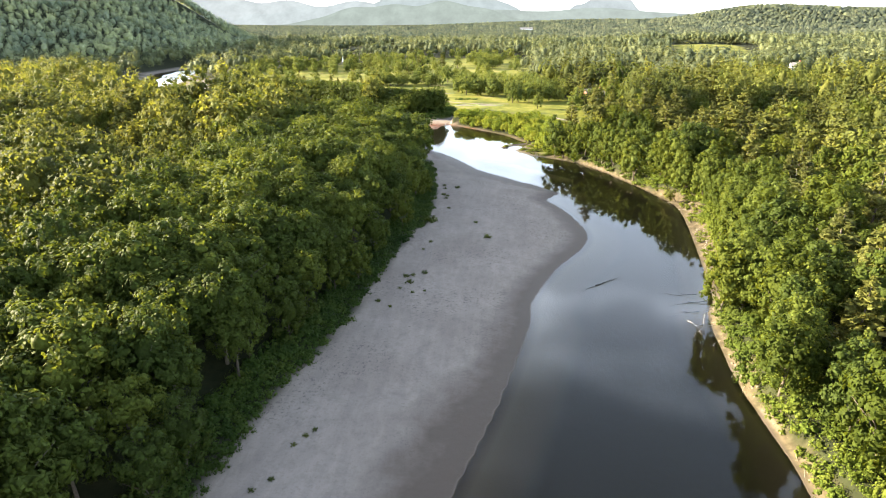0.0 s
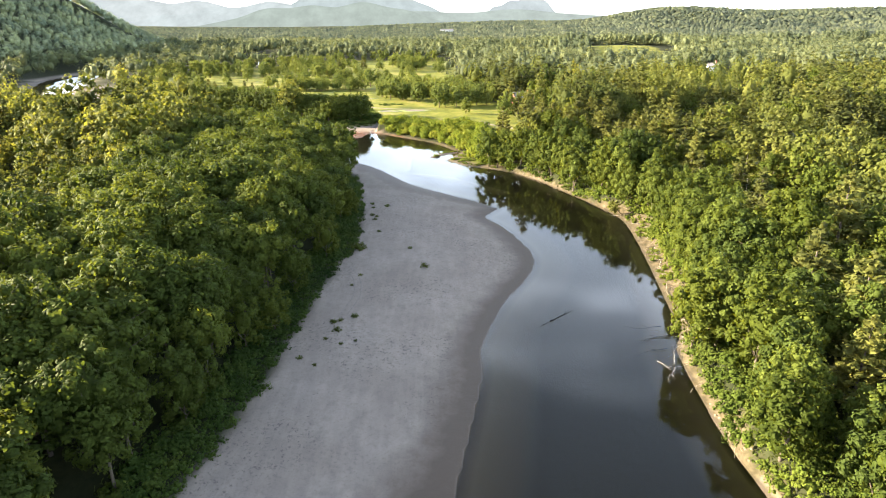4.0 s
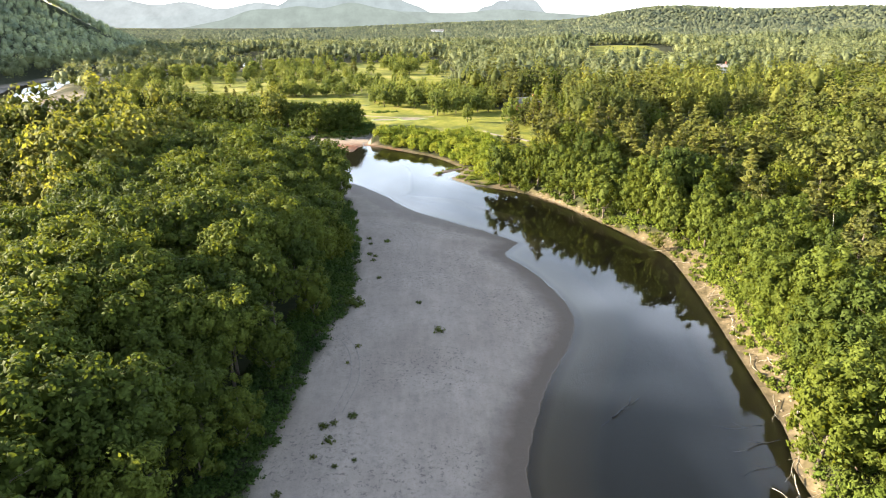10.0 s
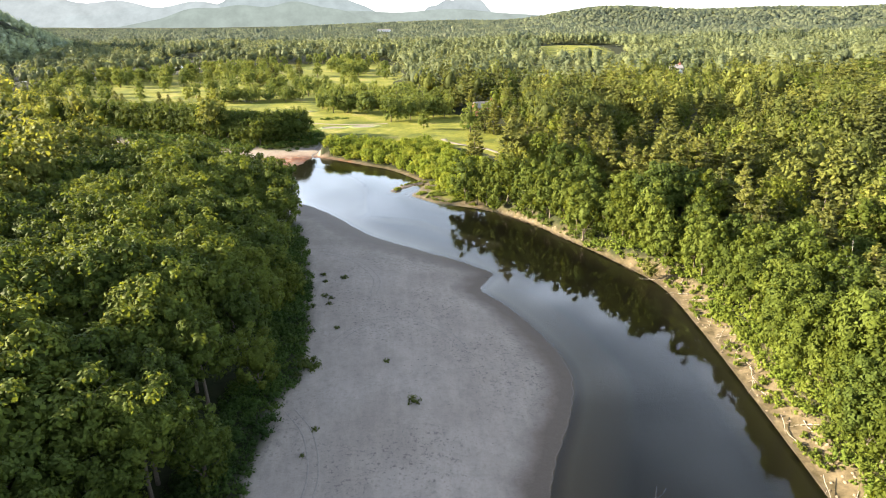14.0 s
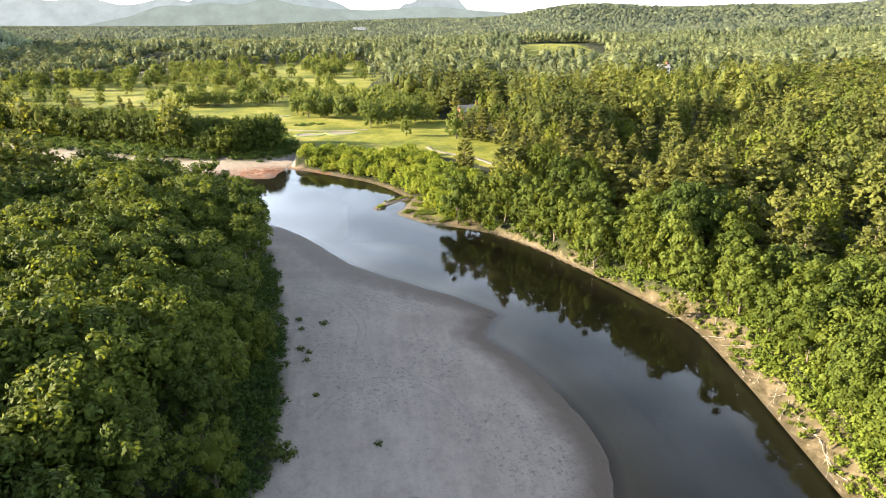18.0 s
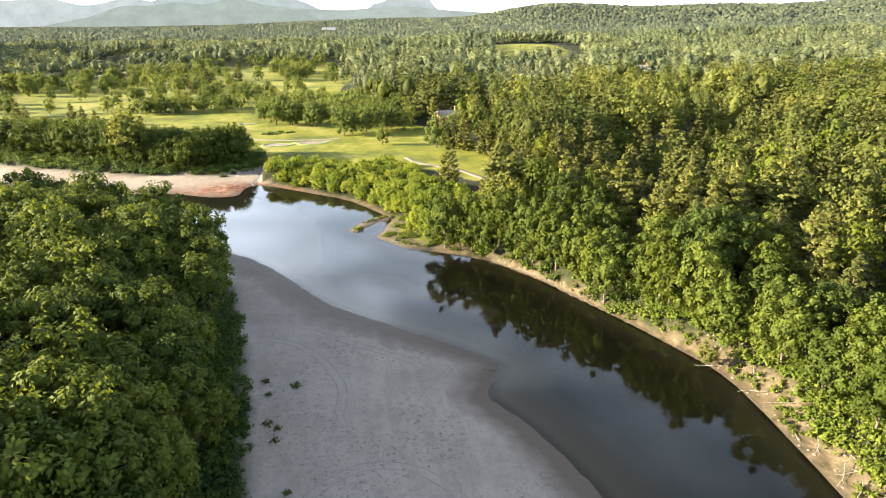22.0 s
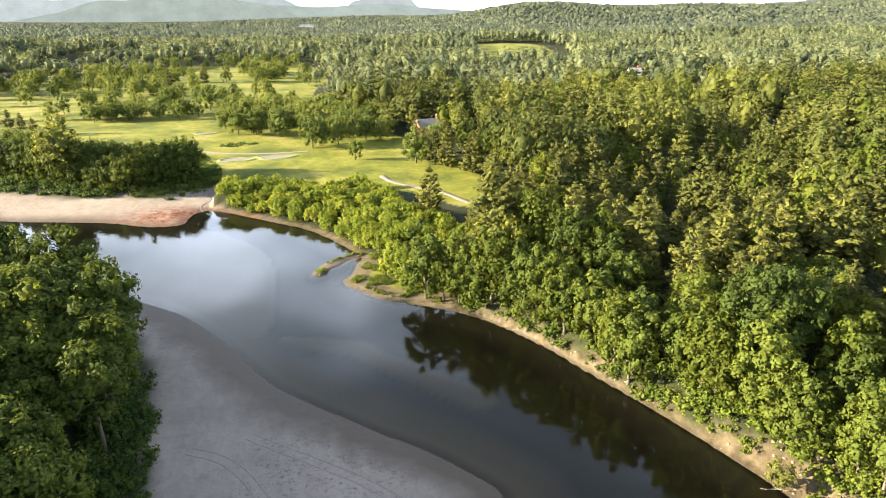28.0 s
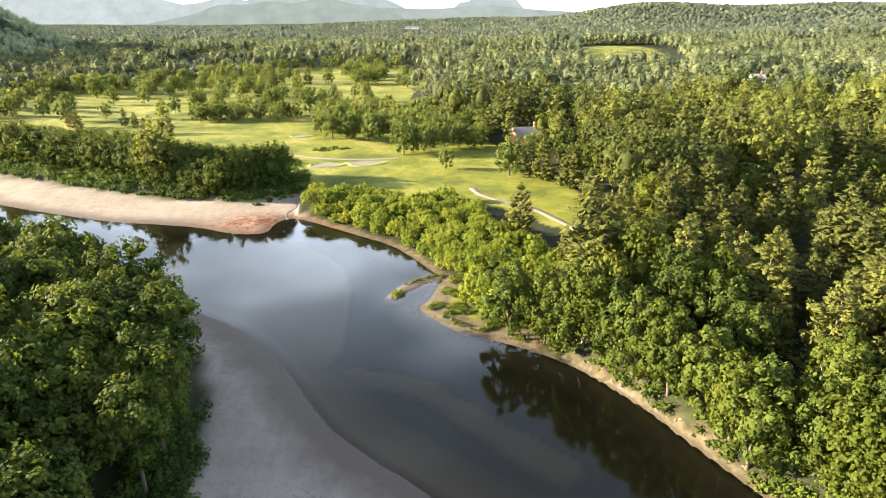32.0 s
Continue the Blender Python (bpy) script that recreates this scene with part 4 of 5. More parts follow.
def groves():
    """Rows and groves on the far side of the water."""
    row = smooth_line([(-41, 388), (-60, 385), (-82, 397), (-102, 409), (-124, 420), (-150, 433), (-185, 452), (-230, 490)], 6)
    for i, (x, y) in enumerate(row):
        for k in range(3):
            a, b = x + rng.uniform(-2, 2) + 2 * k, y + rng.uniform(-1, 2) + 5 * k
            plant("row_tree", any_of("row_maple"), a, b, float(ground_z(a, b)[0]), rng.uniform(0, 6.28), rng.uniform(0.72, 0.95), "dark green tree in a dense row above the sand", "tree row on the far bank")
    p = scatter(rng, -290, 10, 560, 940, 21)
    for x, y in p[(waves(p[:, 0], p[:, 1], 38, 5) > -0.1) & inside(p[:, 0], p[:, 1], grass_poly)]:
        plant("grove_tree", any_of("far_maple" if rng.uniform() < 0.7 else "far_lime"), x, y, float(ground_z(x, y)[0]), rng.uniform(0, 6.28), rng.uniform(0.5, 0.95), "green tree in a grove beside the grass", "groves round the grass")
    for cx, cy, rx, ry, n, kind in ((-5, 500, 34, 38, 34, "maple"), (38, 505, 30, 45, 34, "maple"), (-85, 548, 34, 13, 24, "lime"), (-30, 545, 12, 28, 8, "lime"), (-215, 720, 60, 45, 22, "maple"),
                                  (-300, 690, 40, 60, 22, "maple"), (-20, 800, 25, 60, 14, "maple"), (-150, 770, 40, 60, 12, "maple"), (-225, 590, 25, 30, 7, "maple")):
        for _ in range(n):
            a, r = rng.uniform(0, 6.28), math.sqrt(rng.uniform())
            x, y = cx + rx * r * math.cos(a), cy + ry * r * math.sin(a)
            plant("grove_tree", any_of("far_" + kind), x, y, float(ground_z(x, y)[0]), rng.uniform(0, 6.28), rng.uniform(0.62, 0.95) * (0.75 if kind == "lime" else 1), "green tree in a grove beside the grass", "groves round the grass")


groves()


# ---- distance ----
def mountain(name, cx, cy, rx, ry, h, colour, label):
    """A far ridge of the backdrop: it glows by itself, haze painted into its colour."""
    u = np.linspace(-1, 1, 61)
    X, Y = np.meshgrid(u, np.linspace(-1, 1, 9))
    prof = np.abs(np.cos(X * np.pi / 2)) ** 1.5 * (1 + 0.10 * np.sin(9 * X + cx) + 0.06 * np.sin(21 * X + 2 * cx)) * np.cos(Y * np.pi / 2)
    v = np.stack([cx + X * rx, cy + Y * ry, -10 + h * prof], -1).reshape(-1, 3)
    i = (np.arange(8)[:, None] * 61 + np.arange(60)).ravel()
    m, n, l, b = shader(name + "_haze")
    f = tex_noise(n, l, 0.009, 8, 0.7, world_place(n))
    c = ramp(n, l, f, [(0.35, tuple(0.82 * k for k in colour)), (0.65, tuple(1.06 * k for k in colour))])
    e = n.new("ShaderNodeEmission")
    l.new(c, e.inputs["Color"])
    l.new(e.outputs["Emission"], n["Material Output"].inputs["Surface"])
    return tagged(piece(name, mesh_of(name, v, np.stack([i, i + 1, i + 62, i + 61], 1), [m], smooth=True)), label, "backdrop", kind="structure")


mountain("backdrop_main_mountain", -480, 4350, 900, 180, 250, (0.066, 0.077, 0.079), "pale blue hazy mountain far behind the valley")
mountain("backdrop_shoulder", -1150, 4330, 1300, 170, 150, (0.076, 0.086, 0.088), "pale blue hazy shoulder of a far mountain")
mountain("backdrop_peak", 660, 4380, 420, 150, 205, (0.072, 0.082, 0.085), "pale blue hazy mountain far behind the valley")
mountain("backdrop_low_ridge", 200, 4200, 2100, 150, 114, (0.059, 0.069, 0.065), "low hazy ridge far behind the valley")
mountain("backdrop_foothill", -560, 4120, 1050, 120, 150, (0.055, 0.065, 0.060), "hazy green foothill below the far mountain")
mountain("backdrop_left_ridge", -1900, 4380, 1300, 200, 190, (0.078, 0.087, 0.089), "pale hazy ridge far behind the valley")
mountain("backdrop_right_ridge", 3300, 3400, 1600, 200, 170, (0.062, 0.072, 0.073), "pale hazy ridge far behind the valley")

# ---- things on the sandbar ----
def tuft_shape(r):
    return broad_crown(r, 2.0, 0.75, -0.35, 9, 20, 0.22)


TUFTS = [mesh_of("leaves", *tuft_shape(np.random.default_rng(1500 + i)), [mat_tuft]) for i in range(4)]
ROOTS = mesh_of("root_crown", *joined([tube([(0, 0, -0.3), (0.3 * math.cos(a), 0.3 * math.sin(a), 0.35)], [0.04, 0.01], 5) for a in (0, 1.6, 3.1, 4.7)]), [mat_bark])
SAND_TUFTS = [(-13.3, 121.1, 1.0), (-16.2, 119.4, 0.75), (-17.8, 118.6, 0.95), (-16.5, 114.9, 1.1), (-18.3, 111.2, 0.6), (-14.8, 109.0, 0.6), (-12.0, 110.3, 0.5), (-22.2, 103.6, 0.75), (-18.9, 101.0, 0.55),
              (-18.7, 160.6, 1.0), (2.1, 149.8, 1.35), (-2.0, 163.8, 0.8), (-14.3, 143.9, 0.7), (-15.9, 137.8, 0.5), (-12.1, 178.7, 0.75), (-11.1, 205.6, 1.1), (-16.6, 208.3, 0.9), (-15.9, 204.1, 0.8),
              (-15.6, 195.4, 1.0), (-14.0, 193.9, 0.8), (-14.3, 190.8, 0.8)]


def sand_tuft(x, y, s, name="sand_shrub", label="small green shrub growing alone on pale sand"):
    ob = new(name)
    ob.matrix_basis = Matrix.LocRotScale((x, y, float(ground_z(x, y)[0])), Euler((0, 0, rng.uniform(0, 6.28))), Vector((s, s, s)))
    piece("leaves", TUFTS[int(rng.integers(4))], ob)
    piece("root_crown", ROOTS, ob)
    return tagged(ob, label, "shrub", "shrubs dotted over the sandbar")


for x, y, s in SAND_TUFTS:
    sand_tuft(x, y, s)
sand_tuft(-16.8, 163.6, 2.6, label="broad low shrub on sand beside the woods")
for x, y in ((-28.2, 41.4), (-26.2, 43.9), (-25.4, 51.6), (-24.2, 54.0), (-23.2, 55.6)):
    sand_tuft(x, y, 0.6, "wilted_shrub", "wilted dark shrub lying on pale sand")


def branch_mesh(name, length, r0, r, mat, forks=3, crook=0.12):
    """A crooked dead limb along +x with a few forks."""
    n = 6
    pts = [(length * i / n, crook * length * 0.3 * math.sin(i * 1.3 + r), 0.08 * length * math.sin(i * 0.9 + 2 * r) * 0.3) for i in range(n + 1)]
    parts = [tube(pts, [0.55 * r0 * (1 - 0.8 * i / n) for i in range(n + 1)], 6)]
    for k in range(forks):
        x, y, z = pts[2 + (k * 2) % 4]
        s = 1 if k % 2 else -1
        e = length * (0.16 + 0.03 * k)
        parts.append(tube([(x, y, z), (x + 0.5 * e, y + s * 0.22 * e, z + 0.1 * e), (x + 1.0 * e, y + s * 0.45 * e, z + 0.2 * e)], [r0 * 0.45, r0 * 0.3, r0 * 0.08], 5))
    return parts


def dead_limb(name, x0, y0, z0, x1, y1, z1, r0, mat, label, category, group="", forks=3):
    """A dead tree or limb lying from one point to another: trunk and each fork a part."""
    a, b = Vector((x0, y0, z0)), Vector((x1, y1, z1))
    ob = new(name)
    ob.matrix_basis = Matrix.Translation(a) @ (b - a).to_track_quat("X", "Z").to_matrix().to_4x4()
    for i, shape in enumerate(branch_mesh(name, (b - a).length, r0, 0.7 * x0 + y0, mat, forks)):
        piece("trunk" if i == 0 else "fork", mesh_of("trunk" if i == 0 else "fork", *shape, [mat], smooth=True), ob)
    return tagged(ob, label, category, group)


dead_limb("driftwood_log", 30.6, 120.8, 0.02, 36.8, 125.8, 0.25, 0.32, mat_wetlog, "dark waterlogged log lying in shallow river", "driftwood", forks=4)
dead_limb("driftwood_branch", 28.2, 118.4, 0.0, 30.4, 120.4, 0.1, 0.1, mat_wetlog, "dark waterlogged branch beside a log in the river", "driftwood", forks=2)
dead_limb("driftwood_branch", 26.5, 205.0, 0.1, 24.0, 206.5, 0.3, 0.1, mat_wetlog, "dark branch stranded at the sandbar tip", "driftwood", forks=2)

SNAGS = [(58.5, 111.0, 1.0, 51.0, 104.2, 0.1, 0.16), (53.5, 105.0, 0.4, 48.4, 95.4, 0.05, 0.2), (49.0, 103.3, 0.1, 50.4, 99.6, 0.2, 0.16), (58.6, 113.0, 0.9, 54.0, 106.3, 0.05, 0.14), (63.6, 139.0, 0.9, 62.0, 130.6, 0.1, 0.17),
         (71.4, 174.0, 1.6, 68.6, 171.0, 0.1, 0.14), (70.6, 167.5, 1.7, 66.6, 164.6, 0.1, 0.16), (69.8, 163.8, 1.6, 66.0, 160.8, 0.1, 0.18), (70.3, 160.5, 1.9, 66.0, 158.0, 0.1, 0.13), (61.0, 124.6, 0.9, 57.4, 118.0, 0.0, 0.14),
         (60.0, 108.5, 1.2, 54.0, 97.6, 0.1, 0.17), (56.5, 101.5, 0.7, 51.6, 101.0, 0.0, 0.12), (58.0, 88.5, 1.0, 51.0, 80.0, 0.1, 0.16), (57.5, 84.0, 0.9, 50.6, 74.0, 0.05, 0.17), (56.5, 70.0, 0.8, 51.8, 63.0, 0.1, 0.15),
         (56.0, 66.0, 0.8, 53.0, 56.5, 0.1, 0.17), (57.0, 97.0, 0.9, 51.0, 92.0, 0.1, 0.13), (66.8, 151.0, 1.3, 63.0, 146.5, 0.05, 0.14), (56.4, 60.5, 0.8, 52.0, 52.0, 0.1, 0.16)]
for s in SNAGS:
    dead_limb("fallen_tree", *s[:6], s[6] * 0.7, mat_dead, "bleached bare fallen tree sloping into the water", "fallen tree", "fallen trees along the eroded bank", 3)
snag_rng = np.random.default_rng(41)
for k in range(16):
    y0 = 116 + 5.4 * k + snag_rng.uniform(-2, 2)
    x0 = float(np.interp(y0, (105, 115, 132, 157, 175, 193, 205), (54, 58, 61, 65, 67.5, 69, 66))) + snag_rng.uniform(1.0, 7.0)
    a, n = snag_rng.uniform(2.4, 5.2), snag_rng.uniform(2.0, 5.5)
    x1, y1 = x0 + n * math.cos(a), y0 + n * math.sin(a)
    dead_limb("bank_snag", x0, y0, max(0.1, float(ground_z(x0, y0)[0])) + 0.25, x1, y1, max(0.05, float(ground_z(x1, y1)[0])) + 0.15, snag_rng.uniform(0.09, 0.18), mat_dead, "bleached dead limb lying on the slumped bank", "fallen tree", "dead limbs on the eroded bank", 2)
for s in ((55.5, 113.5, 0.5, 47.0, 111.0, 0.05, 0.15), (54.5, 116.5, 0.4, 46.5, 117.6, 0.05, 0.13), (52.6, 108.0, 0.1, 45.0, 106.0, 0.0, 0.12)):
    dead_limb("sunken_branch", *s, mat_wetlog, "dark wet branch lying in the river beside the bank", "driftwood", "sunken branches", 3)
for x, y, h, lean in ((78, 118, 15, 1.5), (81, 121, 16, 3.0), (75.5, 116, 13, 0.6), (79.5, 152, 11, 1.2), (72.5, 232, 12, 0.8), (94, 166, 17, 1.0), (88, 330, 14, 1.0)):
    z = float(ground_z(x, y)[0])
    dead_limb("dead_tree", x, y, z - 0.3, x + lean, y + 0.5, z + h, 0.22, mat_dead, "bare grey dead tree among green crowns", "tree", "bare dead trees", 5)


# ---- wheel ruts and driftwood litter on the sand ----
mat_rut = plain("rutted_sand", (0.152, 0.129, 0.110), 0.95, vary=0.25, scale=1.5)


def rut_pair(line, gauge=1.6, width=0.32):
    """Two shallow wheel ruts, a low ridge of pushed sand in each."""
    c = smooth_line(line, 8)
    t = np.gradient(c, axis=0)
    side = np.stack([-t[:, 1], t[:, 0]], 1) / np.linalg.norm(t, axis=1, keepdims=True)
    ob = new("wheel_track")
    for s in (-0.5, 0.5):
        rows = []
        for u, dz in ((-0.5, -0.02), (-0.25, 0.035), (0.0, 0.015), (0.25, 0.035), (0.5, -0.02)):
            q = c + side * (s * gauge + u * width)
            rows.append(np.column_stack([q, ground_z(q[:, 0], q[:, 1]) + dz]))
        v = np.stack(rows, 1).reshape(-1, 3)
        f = np.array([(i * 5 + k, (i + 1) * 5 + k, (i + 1) * 5 + k + 1, i * 5 + k + 1) for i in range(len(c) - 1) for k in range(4)])
        piece("rut", mesh_of("rut", v, f, [mat_rut]), ob)
    return tagged(ob, "curving wheel track pressed into pale sand", "track", "wheel tracks on the sandbar")


rut_pair([(-12.5, 172), (-8, 178.5), (-1, 182), (6, 180.5), (11, 175), (14, 167)])
rut_pair([(-17, 226), (-11, 222), (-6, 214), (-3, 204), (-4, 195)])
rut_pair([(-8, 228), (0, 221), (9, 213), (17, 203)])
rut_pair([(-19, 150), (-15.5, 143), (-14, 133), (-16, 122)])


def litter():
    q = np.random.default_rng(77)
    shapes = [tube([(-0.5, 0, 0.02), (0, 0.08 * k, 0.06), (0.5, -0.03 * k, 0.03)], [0.035, 0.045, 0.02], 5) for k in (-1, 0, 1, 2)]
    spots = np.concatenate([c + q.normal(size=(n, 2)) * r for c, n, r in (((4, 162), 40, (3.5, 6)), ((15, 152), 34, (3, 5)), ((8, 140), 34, (4, 6)), ((0, 135), 22, (4, 4)), ((-4, 186), 26, (5, 4)), ((-8, 122), 22, (6, 5)), ((2, 110), 18, (5, 6)), ((-20, 92), 14, (3, 5)), ((10, 172), 22, (3, 4)), ((-5, 214), 22, (6, 5)))])
    planted_mesh("sand_litter", spots, shapes, q.uniform(0.15, 0.6, len(spots)), mat_wetlog, "small dark twigs and bark strewn over sand", "driftwood litter", q.uniform(0, 1, len(spots)), 0.0)


litter()


# ---- stones and clods of the bank ----
def stone_shapes(n):
    out = []
    for i in range(n):
        q = np.random.default_rng(1700 + i)
        out.append((ICO0[0] * (1 + 0.22 * q.normal(size=(len(ICO0[0]), 1))) * [1, 0.8, 0.55], ICO0[1]))
    return out


mat_stone = plain("river_stone", (0.085, 0.062, 0.046), 0.85, vary=0.45, scale=2.0)
mat_clod = plain("bank_earth_clods", (0.12, 0.09, 0.06), 0.95, vary=0.5, scale=1.2)


def bank_bits():
    shapes = stone_shapes(8)
    p = scatter(rng, 4, 34, 266, 312, 0.8)
    d = line_distance(p[:, 0], p[:, 1], bank_line)
    q = p[((d < 2.6) | (line_distance(p[:, 0], p[:, 1], islet_line) < 1.8)) & (rng.uniform(size=len(p)) < 0.75)]
    planted_mesh("shore_stones", q, shapes, rng.uniform(0.1, 0.34, len(q)), mat_stone, "brown stones along a shallow gravel point", "stones", rng.uniform(0, 1, len(q)), 0.05)
    p = scatter(rng, 4, 34, 266, 312, 0.8)
    d, e = line_distance(p[:, 0], p[:, 1], bank_line), line_distance(p[:, 0], p[:, 1], islet_line)
    q = p[((e < 1.3) | ((d > 2) & (d < 9) & ~inside(p[:, 0], p[:, 1], river_poly) & (p[:, 1] < 304))) & (waves(p[:, 0], p[:, 1], 1.9, 3) > 0.0)]
    planted_mesh("point_weeds", q, [broad_crown(np.random.default_rng(1850 + i), 1.3, 0.8, -0.2, 5, 9, 0.34) for i in range(4)], rng.uniform(0.5, 1.2, len(q)), mat_bank, "yellow-green weeds on a gravel point", "weeds", rng.uniform(0.85, 1, len(q)), 0.1)
    p = scatter(rng, 44, 84, 40, 265, 1.15)
    d, y = line_distance(p[:, 0], p[:, 1], bank_line), p[:, 1]
    worn = step(105, 125, y) * step(215, 198, y)
    q = p[~inside(p[:, 0], y, river_poly) & (d > 0.5) & (d < 2.0 + 8 * worn) & (rng.uniform(size=len(p)) < 0.6)]
    planted_mesh("earth_clods", q, shapes, rng.uniform(0.12, 0.5, len(q)), mat_clod, "slumped clods of pale earth on the bank", "earth", rng.uniform(0, 1, len(q)), 0.1)
    shapes = [broad_crown(np.random.default_rng(1800 + i), 1.6, 1.1, -0.2, 6, 9, 0.42) for i in range(4)]
    q = p[~inside(p[:, 0], y, river_poly) & (d > 1.2) & (d < 2.2 + 8.5 * worn) & (waves(p[:, 0], y, 3.2, 6) > -0.05) & (rng.uniform(size=len(p)) < 0.6)]
    planted_mesh("bank_weeds", q, shapes, rng.uniform(0.4, 1.2, len(q)), mat_bank, "green weeds sprouting on the eroded bank", "weeds", rng.uniform(0.6, 1, len(q)), 0.1)
    p = scatter(rng, -70, 72, 340, 470, 2.6)
    ok = (np.hypot((p[:, 0] + 25) / 11, (p[:, 1] - 453) / 4) < 1) | (line_distance(p[:, 0], p[:, 1], np.array([(-40, 372), (-31, 398), (-40, 428), (-58, 452)], float)) < 4) | (line_distance(p[:, 0], p[:, 1], np.array([(55, 415), (70, 396), (78, 372)], float)) < 4.5)
    q = p[ok & inside(p[:, 0], p[:, 1], grass_poly)]
    planted_mesh("meadow_scrub", q, [tuft_shape(np.random.default_rng(1900 + i)) for i in range(3)], rng.uniform(0.8, 1.9, len(q)), mat_under, "low green scrub beside the mown grass", "scrub", rng.uniform(0.2, 1, len(q)), 0.2)


bank_bits()
overhang = new("leaning_bush")
overhang.matrix_basis = Matrix.Translation((69.6, 199.0, 1.0)) @ Euler((0.1, -0.85, 0.4)).to_matrix().to_4x4()
piece("stem", mesh_of("stem", *tube([(0, 0, -0.8), (0.2, 0.1, 1.5), (0.1, 0.3, 4.2)], [0.16, 0.12, 0.04], 6), [mat_bark], smooth=True), overhang)
piece("crown", mesh_of("crown", *broad_crown(np.random.default_rng(61), 4.4, 6.2, 0.8, 16, 30, 0.42), [mat_pine]), overhang)
tagged(overhang, "pale olive bush leaning over the water from the bank", "bush")

# ---- the grass: bunkers, paths, house ----
mat_bunker = plain("bunker_sand", (0.115, 0.094, 0.072), 0.95, vary=0.12, scale=1.5)
mat_gravel = plain("path_gravel", (0.135, 0.112, 0.083), 0.95, vary=0.2, scale=2.5)


def draped(line, width, lift, level=None):
    """A ribbon laid on the ground along a line, with edges turned down."""
    c = smooth_line(line, 6)
    t = np.gradient(c, axis=0)
    t /= np.linalg.norm(t, axis=1, keepdims=True)
    side = np.stack([-t[:, 1], t[:, 0]], 1)
    w = width * (1 + 0.12 * np.sin(np.arange(len(c)) * 1.1))[:, None]
    rows = []
    for u, dz in ((-0.56, -0.12), (-0.5, lift), (0, lift + 0.03), (0.5, lift), (0.56, -0.12)):
        q = c + side * w * u
        rows.append(np.column_stack([q, (ground_z(q[:, 0], q[:, 1]) if level is None else np.full(len(q), level)) + dz]))
    v = np.stack(rows, 1).reshape(-1, 3)
    n = len(c)
    f = [(i * 5 + k, (i + 1) * 5 + k, (i + 1) * 5 + k + 1, i * 5 + k + 1) for i in range(n - 1) for k in range(4)]
    return v, np.array(f)


tagged(piece("path", mesh_of("path", *draped([(36, 378), (38, 369), (45, 359.5), (53, 350.5), (58, 339), (62, 328), (64, 318)], 2.6, 0.06), [mat_gravel])), "pale gravel cart path curving through grass", "path", kind="structure")
tagged(piece("path", mesh_of("path", *draped([(-75, 455), (-51, 447), (-38.7, 440.5), (-26.5, 433.5), (-15, 430.5), (-2, 429.5), (9, 431)], 2.2, 0.06), [mat_gravel])), "pale gravel cart path curving through grass", "path", kind="structure")


def bunker(x, y, rx, ry):
    """A sand hollow with a raised grass lip."""
    ang = np.linspace(0, 2 * np.pi, 28, endpoint=False)
    wob = 1 + 0.12 * np.sin(3 * ang + x) + 0.07 * np.sin(5 * ang)
    z = float(ground_z(x, y)[0])

    def rim(s, dz):
        return np.stack([x + rx * s * wob * np.cos(ang), y + ry * s * wob * np.sin(ang), np.full(28, z + dz)], 1)

    def bands(rows, cap):
        v = np.vstack(rows + ([rows[-1].mean(0, keepdims=True)] if cap else []))
        f = [(k * 28 + i, k * 28 + (i + 1) % 28, (k + 1) * 28 + (i + 1) % 28, (k + 1) * 28 + i) for k in range(len(rows) - 1) for i in range(28)]
        tri = [q for a, b, c, d in f for q in ((a, b, c), (a, c, d))]
        if cap:
            n = (len(rows) - 1) * 28
            tri += [(n + i, n + (i + 1) % 28, len(v) - 1) for i in range(28)]
        return v, np.array(tri)

    ob = new("bunker")
    lip = piece("grass_lip", mesh_of("grass_lip", *bands([rim(1.35, -0.1), rim(1.15, 0.35), rim(1.02, 0.4), rim(0.97, 0.15)], False), [mat_lip], smooth=True), ob)
    piece("sand", mesh_of("sand", *bands([rim(1.0, 0.22), rim(0.8, 0.12), rim(0.4, 0.08)], True), [mat_bunker], smooth=True), ob)
    return tagged(ob, "shallow sand bunker with a grassy lip", "bunker", "bunkers in the mown grass")


mat_lip = plain("mown_grass", (0.115, 0.14, 0.034), 0.9, vary=0.3, scale=0.5)
bunker(-22.9, 419.5, 6.5, 3.6)
bunker(-5.5, 421.5, 7.5, 4.0)
bunker(-43.0, 488.0, 5.0, 2.6)

mat_brick = plain("red_brick", (0.36, 0.14, 0.09), 0.9, vary=0.3, scale=4.0)
mat_shingle = plain("grey_shingles", (0.17, 0.16, 0.16), 0.9, vary=0.25, scale=3.0)
mat_siding = plain("white_siding", (0.6, 0.6, 0.58), 0.7, vary=0.06, scale=2.0)
mat_glass = plain("dark_window", (0.03, 0.035, 0.04), 0.15, vary=0.2)


def block(x0, x1, y0, y1, z0, z1, bevel=0.03):
    bm = bmesh.new()
    bmesh.ops.create_cube(bm, size=1.0)
    for v in bm.verts:
        v.co = ((x0 + x1) / 2 + v.co.x * (x1 - x0), (y0 + y1) / 2 + v.co.y * (y1 - y0), (z0 + z1) / 2 + v.co.z * (z1 - z0))
    if bevel:
        bmesh.ops.bevel(bm, geom=bm.edges[:], offset=bevel, segments=1, affect="EDGES")
    return bm


def part(name, bm, material, parent, label=""):
    me = bpy.data.meshes.new(name)
    bm.to_mesh(me)
    bm.free()
    me.materials.append(material)
    return piece(name, me, parent, label)


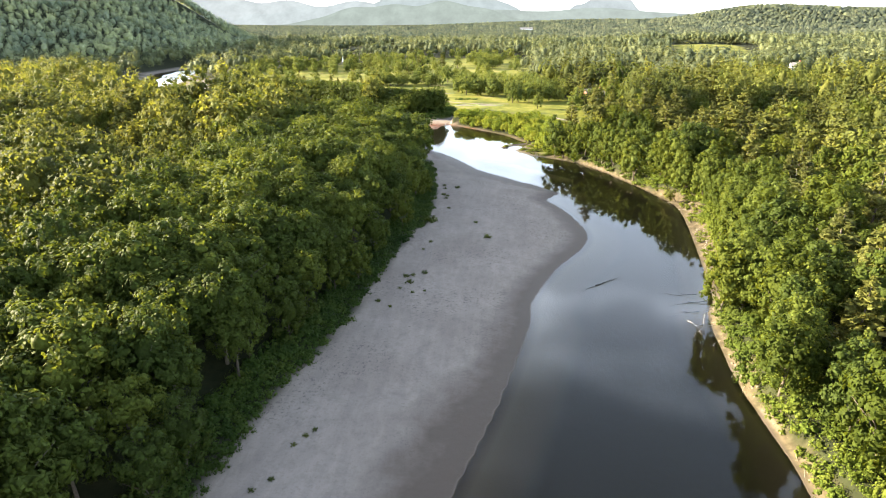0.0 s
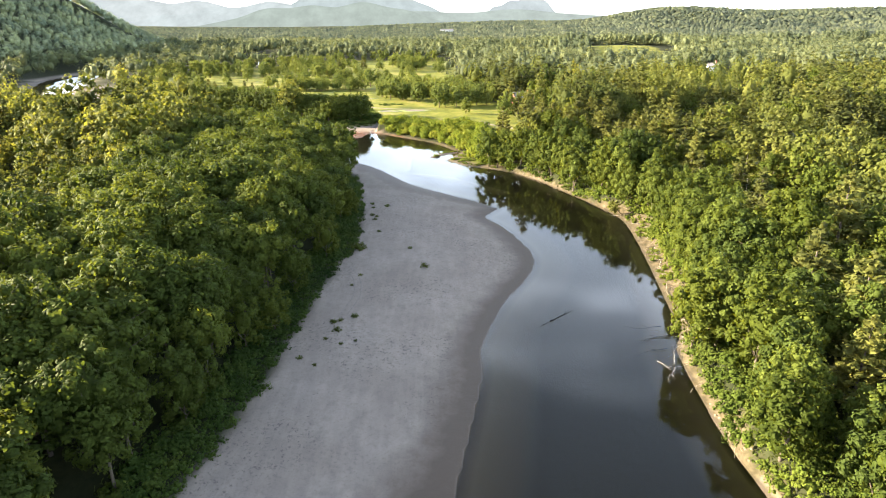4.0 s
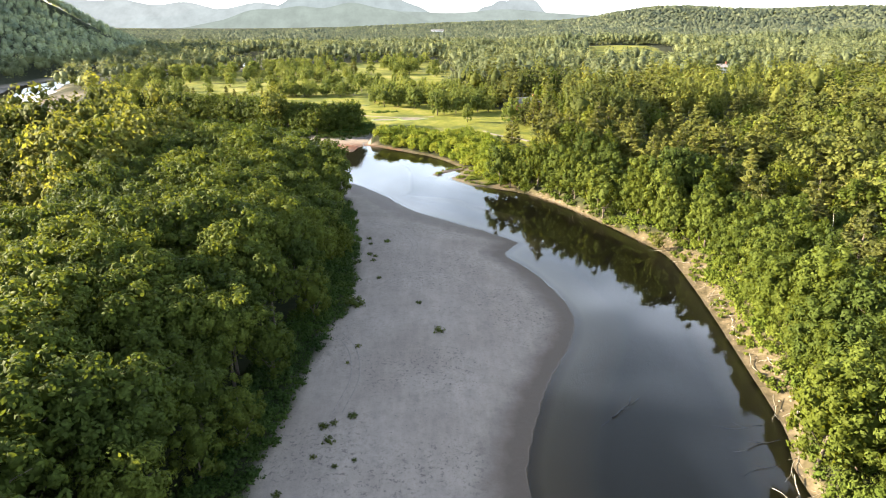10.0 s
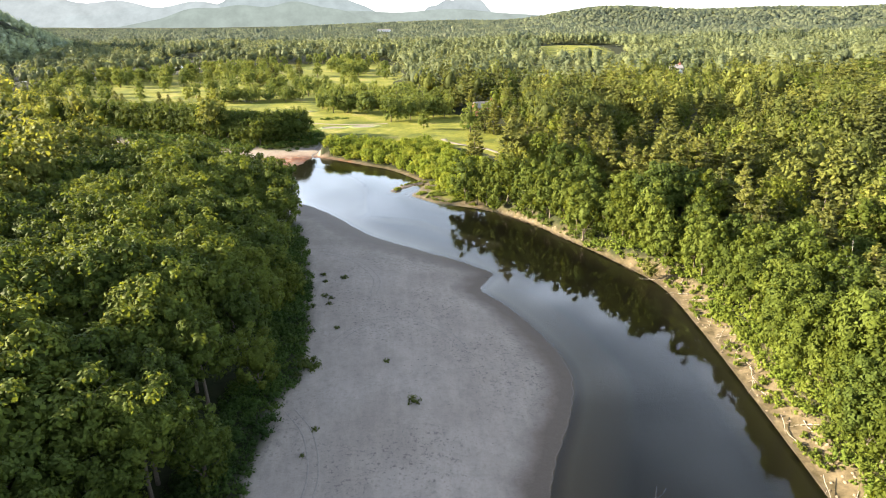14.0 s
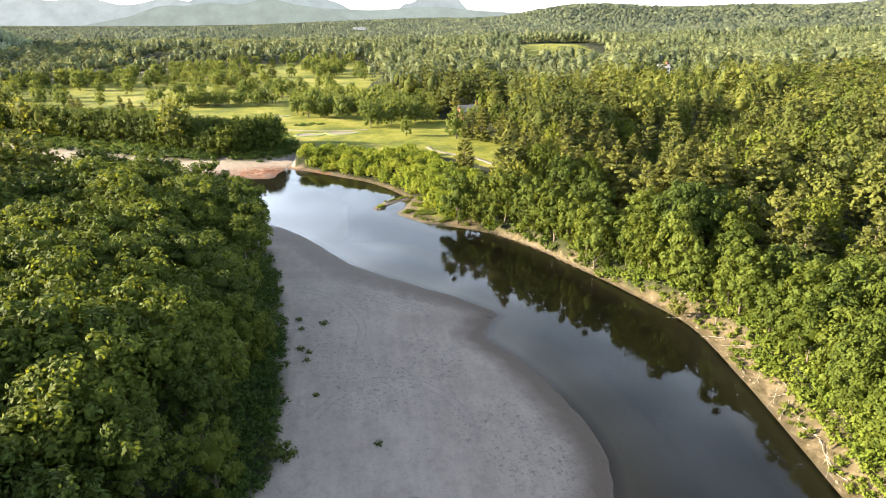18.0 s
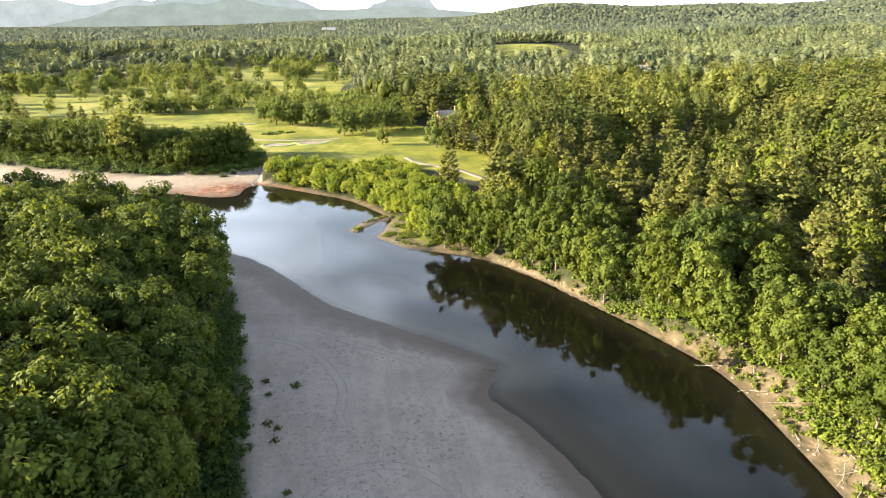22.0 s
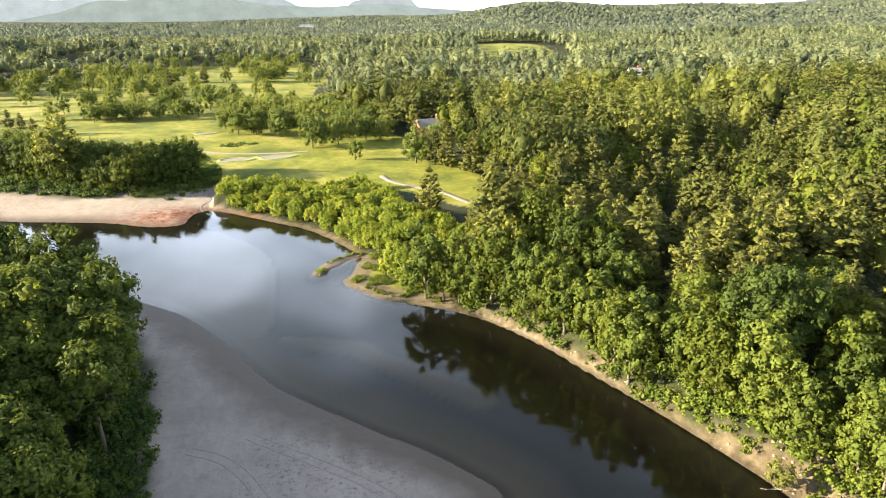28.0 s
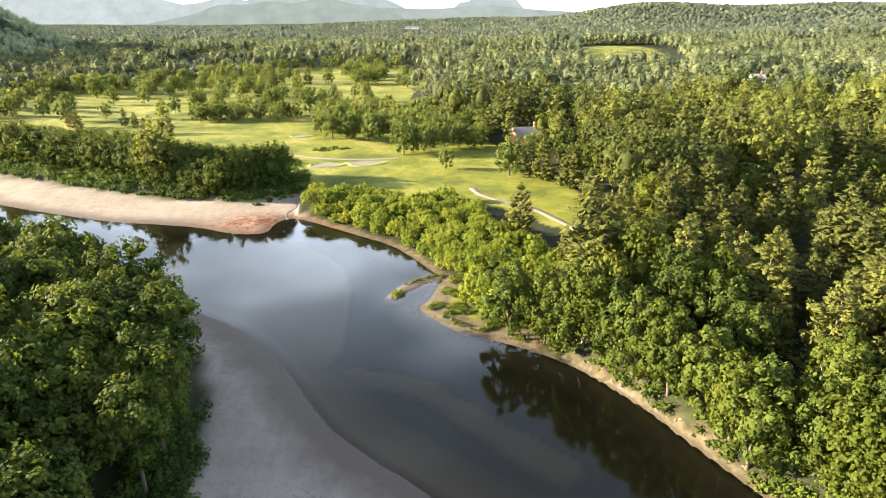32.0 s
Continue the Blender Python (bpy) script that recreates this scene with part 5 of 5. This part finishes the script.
def gable(x0, x1, y0, y1, z0, rise, over=0.5, thick=0.25):
    """A pitched roof, ridge along x."""
    bm = bmesh.new()
    ym = (y0 + y1) / 2
    prof = [(y0 - over, z0 - 0.2), (ym, z0 + rise), (y1 + over, z0 - 0.2), (y1 + over, z0 - 0.2 + thick), (ym, z0 + rise + thick), (y0 - over, z0 - 0.2 + thick)]
    a = [bm.verts.new((x0 - over, y, z)) for y, z in prof]
    b = [bm.verts.new((x1 + over, y, z)) for y, z in prof]
    for i in range(6):
        j = (i + 1) % 6
        bm.faces.new((a[i], a[j], b[j], b[i]))
    for s in (a[::-1], b):
        bm.faces.new((s[0], s[1], s[4], s[5]))
        bm.faces.new((s[1], s[2], s[3], s[4]))
    return bm


def gable_wall(x0, x1, y0, y1, z0, z1, rise):
    bm = bmesh.new()
    ym = (y0 + y1) / 2
    prof = [(y0, z0), (y1, z0), (y1, z1), (ym, z1 + rise - 0.15), (y0, z1)]
    a = [bm.verts.new((x0, y, z)) for y, z in prof]
    b = [bm.verts.new((x1, y, z)) for y, z in prof]
    for i in range(5):
        bm.faces.new((a[i], b[i], b[(i + 1) % 5], a[(i + 1) % 5]))
    bm.faces.new(a[::-1])
    bm.faces.new(b)
    bmesh.ops.recalc_face_normals(bm, faces=bm.faces[:])
    return bm


def house(name, x, y, z, turn, size, wall_mat, label, chimney=True, windows=4):
    w, d, h = size
    ob = new(name)
    ob.matrix_basis = pose(x, y, z - 0.3, 0, 0, turn)
    wall = part("wall", gable_wall(-w / 2, w / 2, -d / 2, d / 2, 0, h, d * 0.35), wall_mat, ob)
    roof = part("roof", gable(-w / 2, w / 2, -d / 2, d / 2, h, d * 0.35), mat_shingle, ob, "grey shingle roof")
    if chimney:
        c = part("chimney", block(w * 0.22, w * 0.22 + 1.5, -0.6, 0.6, h - 0.5, h + d * 0.35 + 2.2), mat_brick, ob, "red brick chimney")
        part("chimney_cap", block(w * 0.22 - 0.12, w * 0.22 + 1.62, -0.72, 0.72, h + d * 0.35 + 2.2, h + d * 0.35 + 2.42), mat_stone, c)
    for i in range(windows):
        for lv in range(2 if h > 4.5 else 1):
            cx = -w / 2 + w * (i + 0.5) / windows
            cz = 1.7 + 2.7 * lv
            f = part("window", block(cx - 0.6, cx + 0.6, -d / 2 - 0.06, -d / 2 + 0.05, cz - 0.75, cz + 0.75), mat_siding, ob, "white-framed window")
            part("pane", block(cx - 0.48, cx + 0.48, -d / 2 - 0.08, -d / 2 - 0.05, cz - 0.63, cz + 0.63, 0), mat_glass, f)
    f = part("door", block(w * 0.5 - 2.2, w * 0.5 - 1.2, -d / 2 - 0.07, -d / 2 + 0.05, 0.3, 2.4), mat_shingle, ob)
    return tagged(ob, label, "house")


house("brick_house", 74.0, 459.0, 4.2, 12, (15, 9, 5.4), mat_brick, "red brick house with tall chimney among trees")
house("white_house", 283.0, 615.0, float(ground_z(283, 615)[0]), -8, (10, 8, 5.2), mat_siding, "white house with grey roof in a woodland clearing", chimney=True)
house("long_shed", 75.0, 2350.0, float(ground_z(75, 2350)[0]) + 9, 0, (46, 12, 5), mat_siding, "long pale shed far across the valley", chimney=False, windows=8)

# ---- creek ----
mat_foam = plain("creek_water", (0.07, 0.07, 0.066), 0.4, vary=0.15, scale=3.0)
tagged(piece("creek", mesh_of("creek", *draped([(-29.5, 357), (-31, 363), (-28.5, 371), (-31, 378), (-29, 388), (-34, 398)], 0.5, 0.05), [mat_foam])), "narrow white-running creek entering the river", "creek", kind="structure")

# ---- far reach: pale sheet added, painted as the sky's reflection ----
mat_sky_sheen, rn, rl, rb = shader("painted_sky_sheen")
rl.new(ramp(rn, rl, tex_noise(rn, rl, 0.09, 5, 0.6, world_place(rn)), [(0.32, (0.28, 0.29, 0.30)), (0.52, (0.78, 0.80, 0.82))]), rb.inputs["Base Color"])
rb.inputs["Roughness"].default_value = 0.35
tagged(piece("riffle", mesh_of("riffle", *draped([(-318, 560), (-345, 612), (-366, 662), (-377, 712), (-368, 752), (-345, 790)], 30, 0.05, level=0.0), [mat_sky_sheen])), "pale added sheet standing for sky mirrored in the far river", "river", kind="structure")
